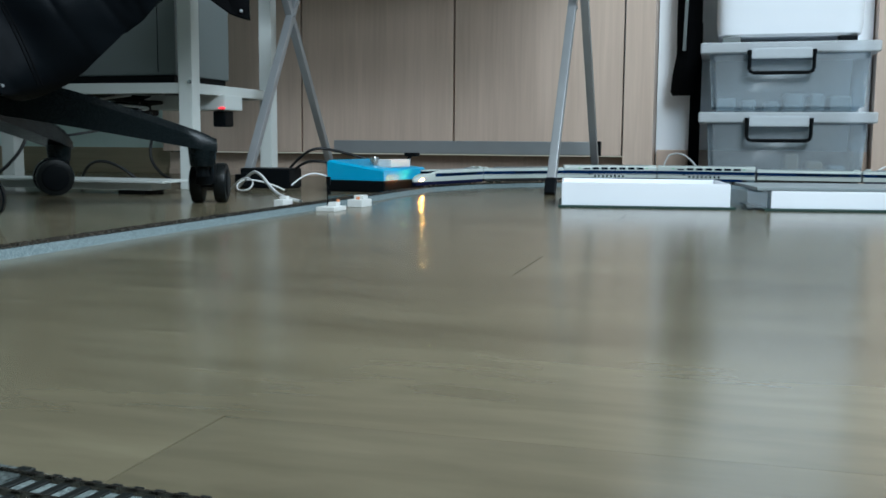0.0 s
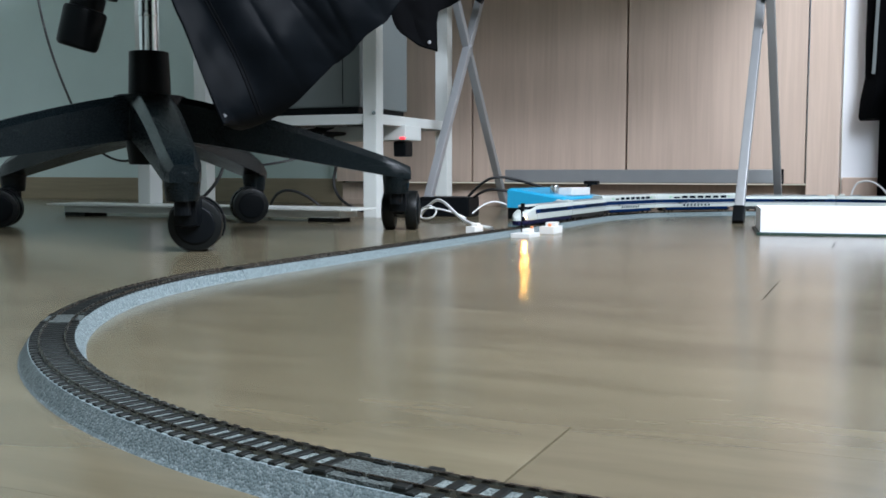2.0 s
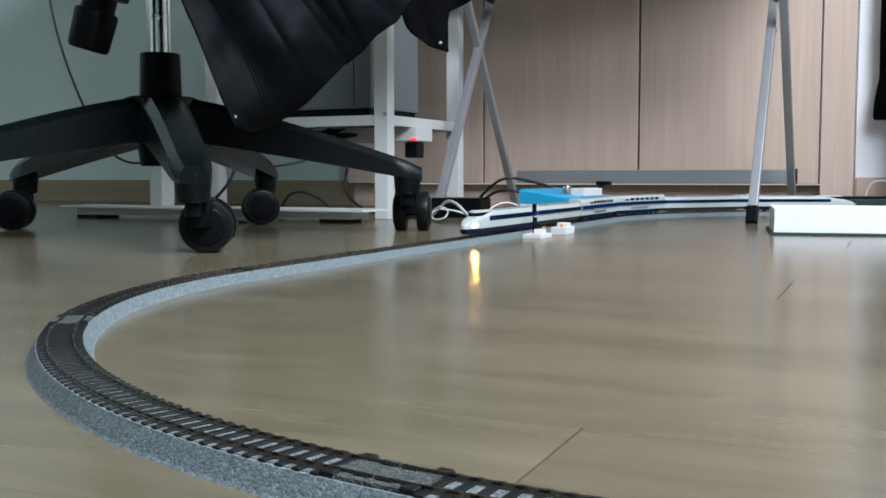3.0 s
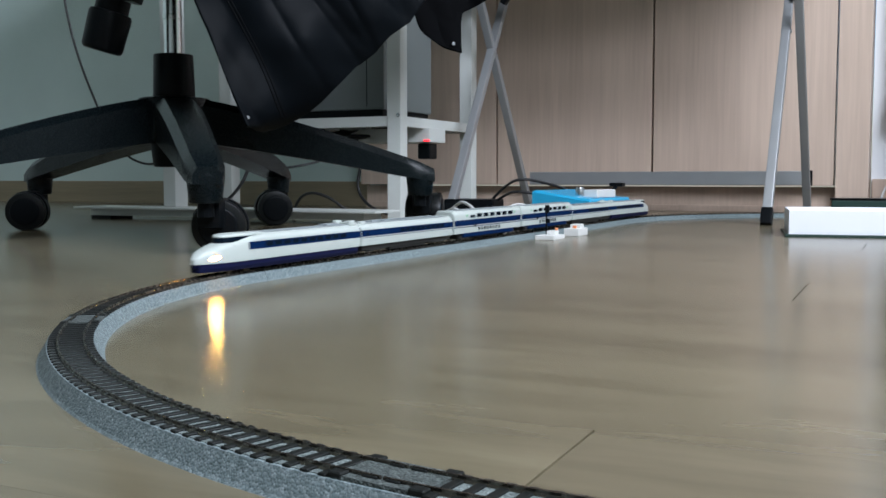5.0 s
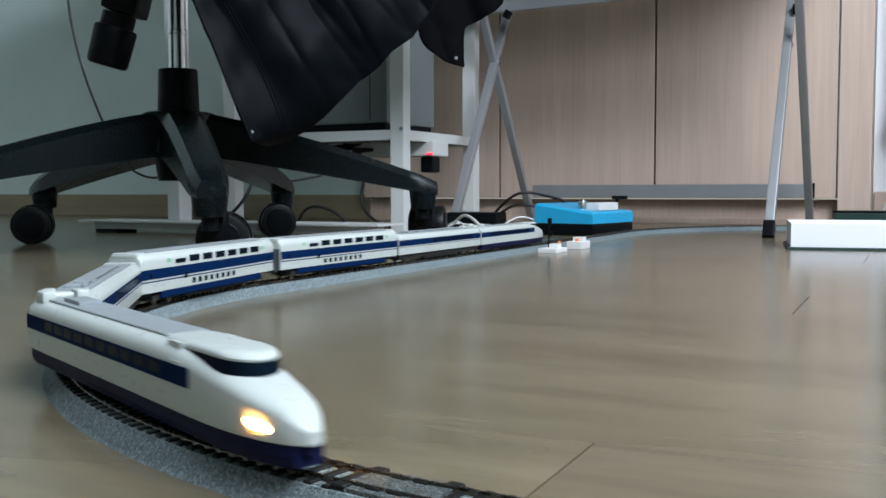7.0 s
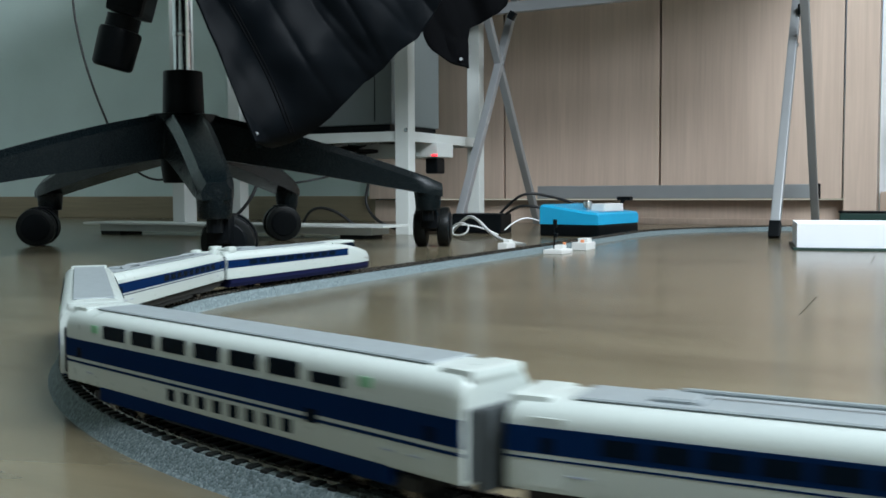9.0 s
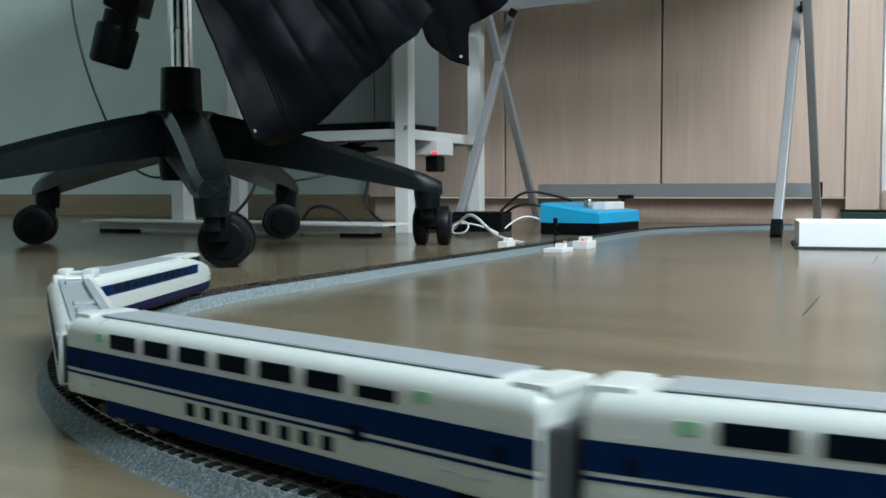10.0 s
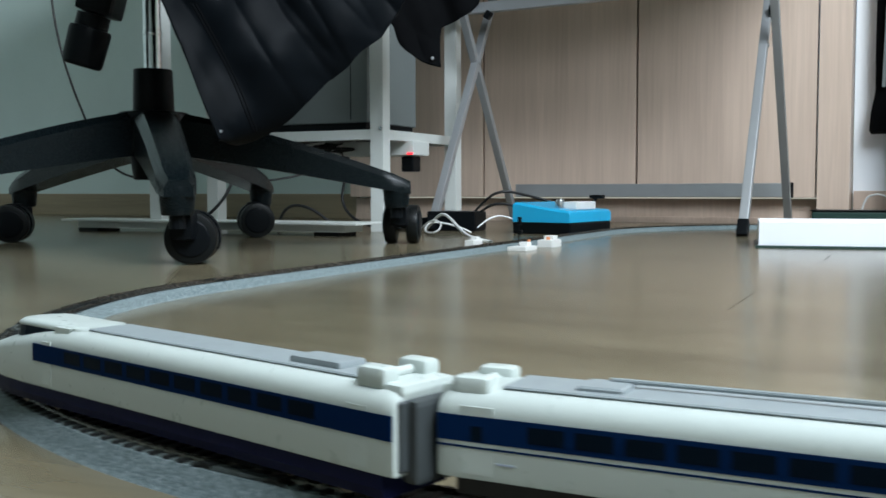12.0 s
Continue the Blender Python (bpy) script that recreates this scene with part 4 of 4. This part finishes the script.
def storage_box(z, label, h=0.108, hang=0.0):
    w, d = 0.262, 0.17
    s = thing("storage_box", at_room(0.162, 1.815, z), label, "storage box", "stack of storage boxes")
    t = 0.003
    b = bmesh.new()
    low = [b.verts.new((x * w * 0.475, d / 2 + y * d * 0.475, 0.003)) for x, y in ((-1, -1), (1, -1), (1, 1), (-1, 1))]
    high = [b.verts.new((x * w / 2, d / 2 + y * d / 2, h + 0.003)) for x, y in ((-1, -1), (1, -1), (1, 1), (-1, 1))]
    b.faces.new(low[::-1])
    for k in range(4):
        b.faces.new((low[k], low[(k + 1) % 4], high[(k + 1) % 4], high[k]))
    bmesh.ops.bevel(b, geom=[e for e in b.edges if len(e.link_faces) == 2], offset=0.008, segments=3, affect="EDGES")
    tub = part("tub", b, M_CLEARBOX, s, "clouded clear tub", smooth=True)
    shell = tub.modifiers.new("thickness", "SOLIDIFY")
    shell.thickness = 0.002
    part("lid", box((0, d / 2, h + 0.0125), (w + 0.030, d + 0.012, 0.019), 0.005, seg=3), M_LID, s, "milky clear lid", smooth=True)
    part("latch", box((-0.012, -0.011, h + 0.006 - hang), (0.098, 0.012, 0.018), 0.003), M_LID, s)
    hb = bmesh.new()
    top, low = h + 0.008 - hang, h - 0.027 - hang
    for a, c in (((-0.064, -0.014, top), (-0.064, -0.014, low + 0.005)), ((-0.064, -0.014, low + 0.005), (-0.058, -0.014, low)), ((-0.058, -0.014, low), (0.034, -0.014, low)),
                 ((0.034, -0.014, low), (0.040, -0.014, low + 0.005)), ((0.040, -0.014, low + 0.005), (0.040, -0.014, top))):
        rod(a, c, 0.0032, None, 10, hb)
    part("handle", hb, M_BLACKP, s, "dark folding handle")
    for x in (-0.064, 0.040):
        part("hinge", box((x, -0.008, h + 0.008 - hang), (0.008, 0.016, 0.008), 0.001), M_BLACKP, s)
    return s


def right_side():
    storage_box(0.0, "clear plastic storage box with a dark handle on the floor")
    storage_box(0.128, "clear plastic storage box stacked on another", 0.099, 0.004)
    random.seed(8)
    for z in (0.003, 0.131):
        for i in range(6):
            x, hh = -0.10 + i * 0.038 + 0.162, random.uniform(0.018, 0.055)
            o = part("packed_item", box((0, 0, hh / 2), (random.uniform(0.022, 0.036), 0.09, hh), 0.009, seg=3), M_TAN if i in (3, 4) and z < 0.1 else M_CONTENT, None, m=at_room(x, 1.895, z + 0.0005))
            tagged(o, "pale item packed inside the clear box", "packed item")
    w = thing("white_bin", at_room(0.162, 1.815, 0.2495), "white plastic bin standing on the storage boxes", "bin")
    rings = []
    for z, k in ((0.010, 0.90), (0.014, 0.95), (0.030, 0.97), (0.24, 1.0), (0.245, 1.01)):
        x, y = 0.124 * k, 0.08 * k
        rings.append([(math.copysign(abs(math.cos(a)) ** 0.25, math.cos(a)) * x, 0.086 + math.copysign(abs(math.sin(a)) ** 0.25, math.sin(a)) * y, z) for a in [2 * math.pi * i / 40 for i in range(40)]])
    part("shell", loft(rings), M_CARD, w, smooth=True)
    for x in (-0.095, 0.095):
        part("foot", box((x, 0.03, 0.005), (0.03, 0.03, 0.010), 0.002), M_BLACKP if x > 0 else M_WHITE_SHADE, w)
    g = thing("black_bag", at_room(0, 0, 0), "black cloth bag with straps hanging by the white wall", "bag")
    bag = bmesh.new()
    rings = []
    for z, a, c in ((0.165, -0.036, 0.000), (0.170, -0.039, 0.003), (0.20, -0.037, 0.008), (0.24, -0.030, 0.012), (0.30, -0.031, 0.014), (0.60, -0.030, 0.014)):
        rings.append([(a, 1.935, z), ((a + c) / 2, 1.922, z + 0.003), (c, 1.93, z), (c, 1.965, z), (a, 1.965, z)])
    part("flap", loft(rings), M_CLOTHB, g, smooth=True)
    part("strap", bar((0.006, 1.955, 0.001), (0.006, 1.955, 0.30), 0.020, 0.006, up=(0, 1, 0)), M_CLOTHB, g)
    part("webbing", bar((-0.016, 1.917, 0.245), (-0.008, 1.917, 0.55), 0.006, 0.004, up=(0, 1, 0)), M_WHITE_SHADE, g, "pale webbing loop")
    cable("cable", [ROOM @ Vector(p) for p in ((-0.05, 1.90, 0.002), (-0.045, 1.90, 0.05), (-0.02, 1.89, 0.058), (0.0, 1.88, 0.05), (0.025, 1.87, 0.02), (0.03, 1.86, 0.002))], 0.0018, M_CABLE_W, None, "thin pale cable curling on the floor by the baseboard")
    cable("cable", [ROOM @ Vector(p) for p in ((0.30, 1.80, 0.002), (0.305, 1.80, 0.03), (0.33, 1.81, 0.042), (0.37, 1.82, 0.035), (0.40, 1.83, 0.002))], 0.0018, M_CABLE_W, None, "thin pale cable curling on the floor by the storage boxes")


def cables():
    blk = thing("power_adapter", pose(0.028, 1.60, 0, 0, 0, -24), "black power adapter lying on the floor", "adapter")
    part("body", box((0, 0, 0.016), (0.085, 0.05, 0.032), 0.004), M_BLACKP, blk)
    part("plug", box((-0.05, 0, 0.012), (0.02, 0.02, 0.018), 0.003), M_BLACKP, blk)
    cable("cable", ((0.055, 1.60, 0.028), (0.075, 1.58, 0.052), (0.10, 1.56, 0.066), (0.14, 1.58, 0.058), (0.17, 1.60, 0.050), (0.20, 1.60, 0.04)), 0.0022, M_CABLE_B, None, "black cable looping into the blue controller")
    cable("cable", ((0.055, 1.60, 0.020), (0.075, 1.57, 0.040), (0.10, 1.55, 0.046), (0.125, 1.55, 0.040)), 0.0022, M_CABLE_B, None, "black cable looping into the blue controller")
    cable("cable", ((0.13, 1.50, 0.012), (0.11, 1.49, 0.026), (0.08, 1.48, 0.028), (0.06, 1.47, 0.010)), 0.0012, M_CABLE_W, None, "pale cable beside the blue controller")
    cable("cable", ((-0.02, 1.50, 0.004), (0.0, 1.46, 0.030), (0.015, 1.40, 0.032), (0.035, 1.30, 0.012), (0.05, 1.22, 0.006), (0.07, 1.15, 0.006)), 0.0022, M_CABLE_W, None, "white feeder cable running to the track")
    cable("cable", ((-0.03, 1.49, 0.003), (-0.012, 1.44, 0.024), (0.008, 1.42, 0.020), (0.002, 1.40, 0.006), (-0.02, 1.43, 0.004), (-0.015, 1.48, 0.020), (0.03, 1.46, 0.014), (0.05, 1.46, 0.003)), 0.0013, M_CABLE_W, None, "coiled white cable on the floor")
    cable("cable", ((-0.27, 1.62, 0.003), (-0.26, 1.60, 0.03), (-0.235, 1.58, 0.045), (-0.20, 1.57, 0.035), (-0.17, 1.56, 0.010), (-0.14, 1.56, 0.003)), 0.0024, M_CABLE_B, None, "black cable looping on the floor behind the stand")
    cable("cable", ((-0.16, 1.62, 0.12), (-0.155, 1.62, 0.09), (-0.165, 1.62, 0.05), (-0.145, 1.60, 0.02), (-0.10, 1.58, 0.003), (-0.04, 1.55, 0.003)), 0.0024, M_CABLE_B, None, "black cable hanging down to the floor")
    cable("cable", ((-0.36, 1.50, 0.13), (-0.33, 1.49, 0.085), (-0.29, 1.48, 0.078), (-0.24, 1.48, 0.083), (-0.19, 1.50, 0.095), (-0.16, 1.52, 0.12)), 0.0018, M_CABLE_B, None, "thin black cable sagging below the shelf")
    cable("cable", ((-0.68, 1.70, 0.60), (-0.672, 1.70, 0.42), (-0.668, 1.70, 0.36), (-0.648, 1.70, 0.27), (-0.610, 1.70, 0.17), (-0.58, 1.70, 0.11), (-0.53, 1.69, 0.085), (-0.49, 1.68, 0.10), (-0.46, 1.67, 0.14)), 0.0020, M_CABLE_B, None, "black cable hanging against the grey wall")
    cable("cable", ((-0.30, 1.45, 0.10), (-0.305, 1.44, 0.07), (-0.325, 1.43, 0.04), (-0.35, 1.42, 0.02), (-0.37, 1.41, 0.003)), 0.0024, M_CABLE_B, None, "black cable hanging by the chair's caster")


controller()
signal()
card_boxes()
right_side()
cables()


# ---------------------------------------------------------------- floor planks
def floor():
    f = thing("floor", ROOM, "light oak laminate floor in staggered planks", "floor", kind="structure")
    part("underlay", box((-1.0, 0.2, -0.02), (4.06, 3.9, 0.03)), M_BASE, f)
    w, ln, gap = 0.1053, 0.92, 0.00035
    shifts = (0.0, 0.46, 0.21, 0.68)
    shared = {}
    for row in range(-18, 17):
        v = 0.265 + w * (row + 0.5)
        base = -0.0775 + 0.0048 * (row + 1) + shifts[(row + 1) % 4]
        for k in range(-4, 3):
            a, b = max(base + k * ln, U_L), min(base + (k + 1) * ln, U_R)
            if b - a < 0.02:
                continue
            key = round(b - a, 4)
            if key not in shared:
                ob = part("plank", box((0, 0, -0.0025), (b - a - 2 * gap, w - 0.0001, 0.005)), M_FLOOR, f)
                shared[key] = ob.data
            else:
                ob = new("plank", shared[key])
                ob.parent = f
            ob.matrix_basis = pose((a + b) / 2, v, 0)


floor()


def motions():
    times = [i * 0.2 for i in range(61)]
    for i, car in enumerate(CARS):
        rows = []
        for t in times:
            s = head_s(t)
            if i == 0:
                mid = s - 0.0882
            else:
                mid = s - NOSE + 0.0045 - PITCH * (i - 0.5) - (0.0075 if i == 5 else 0)
            rows.append((t, car_pose(mid, i == 5)))
        walk(car, rows)


motions()
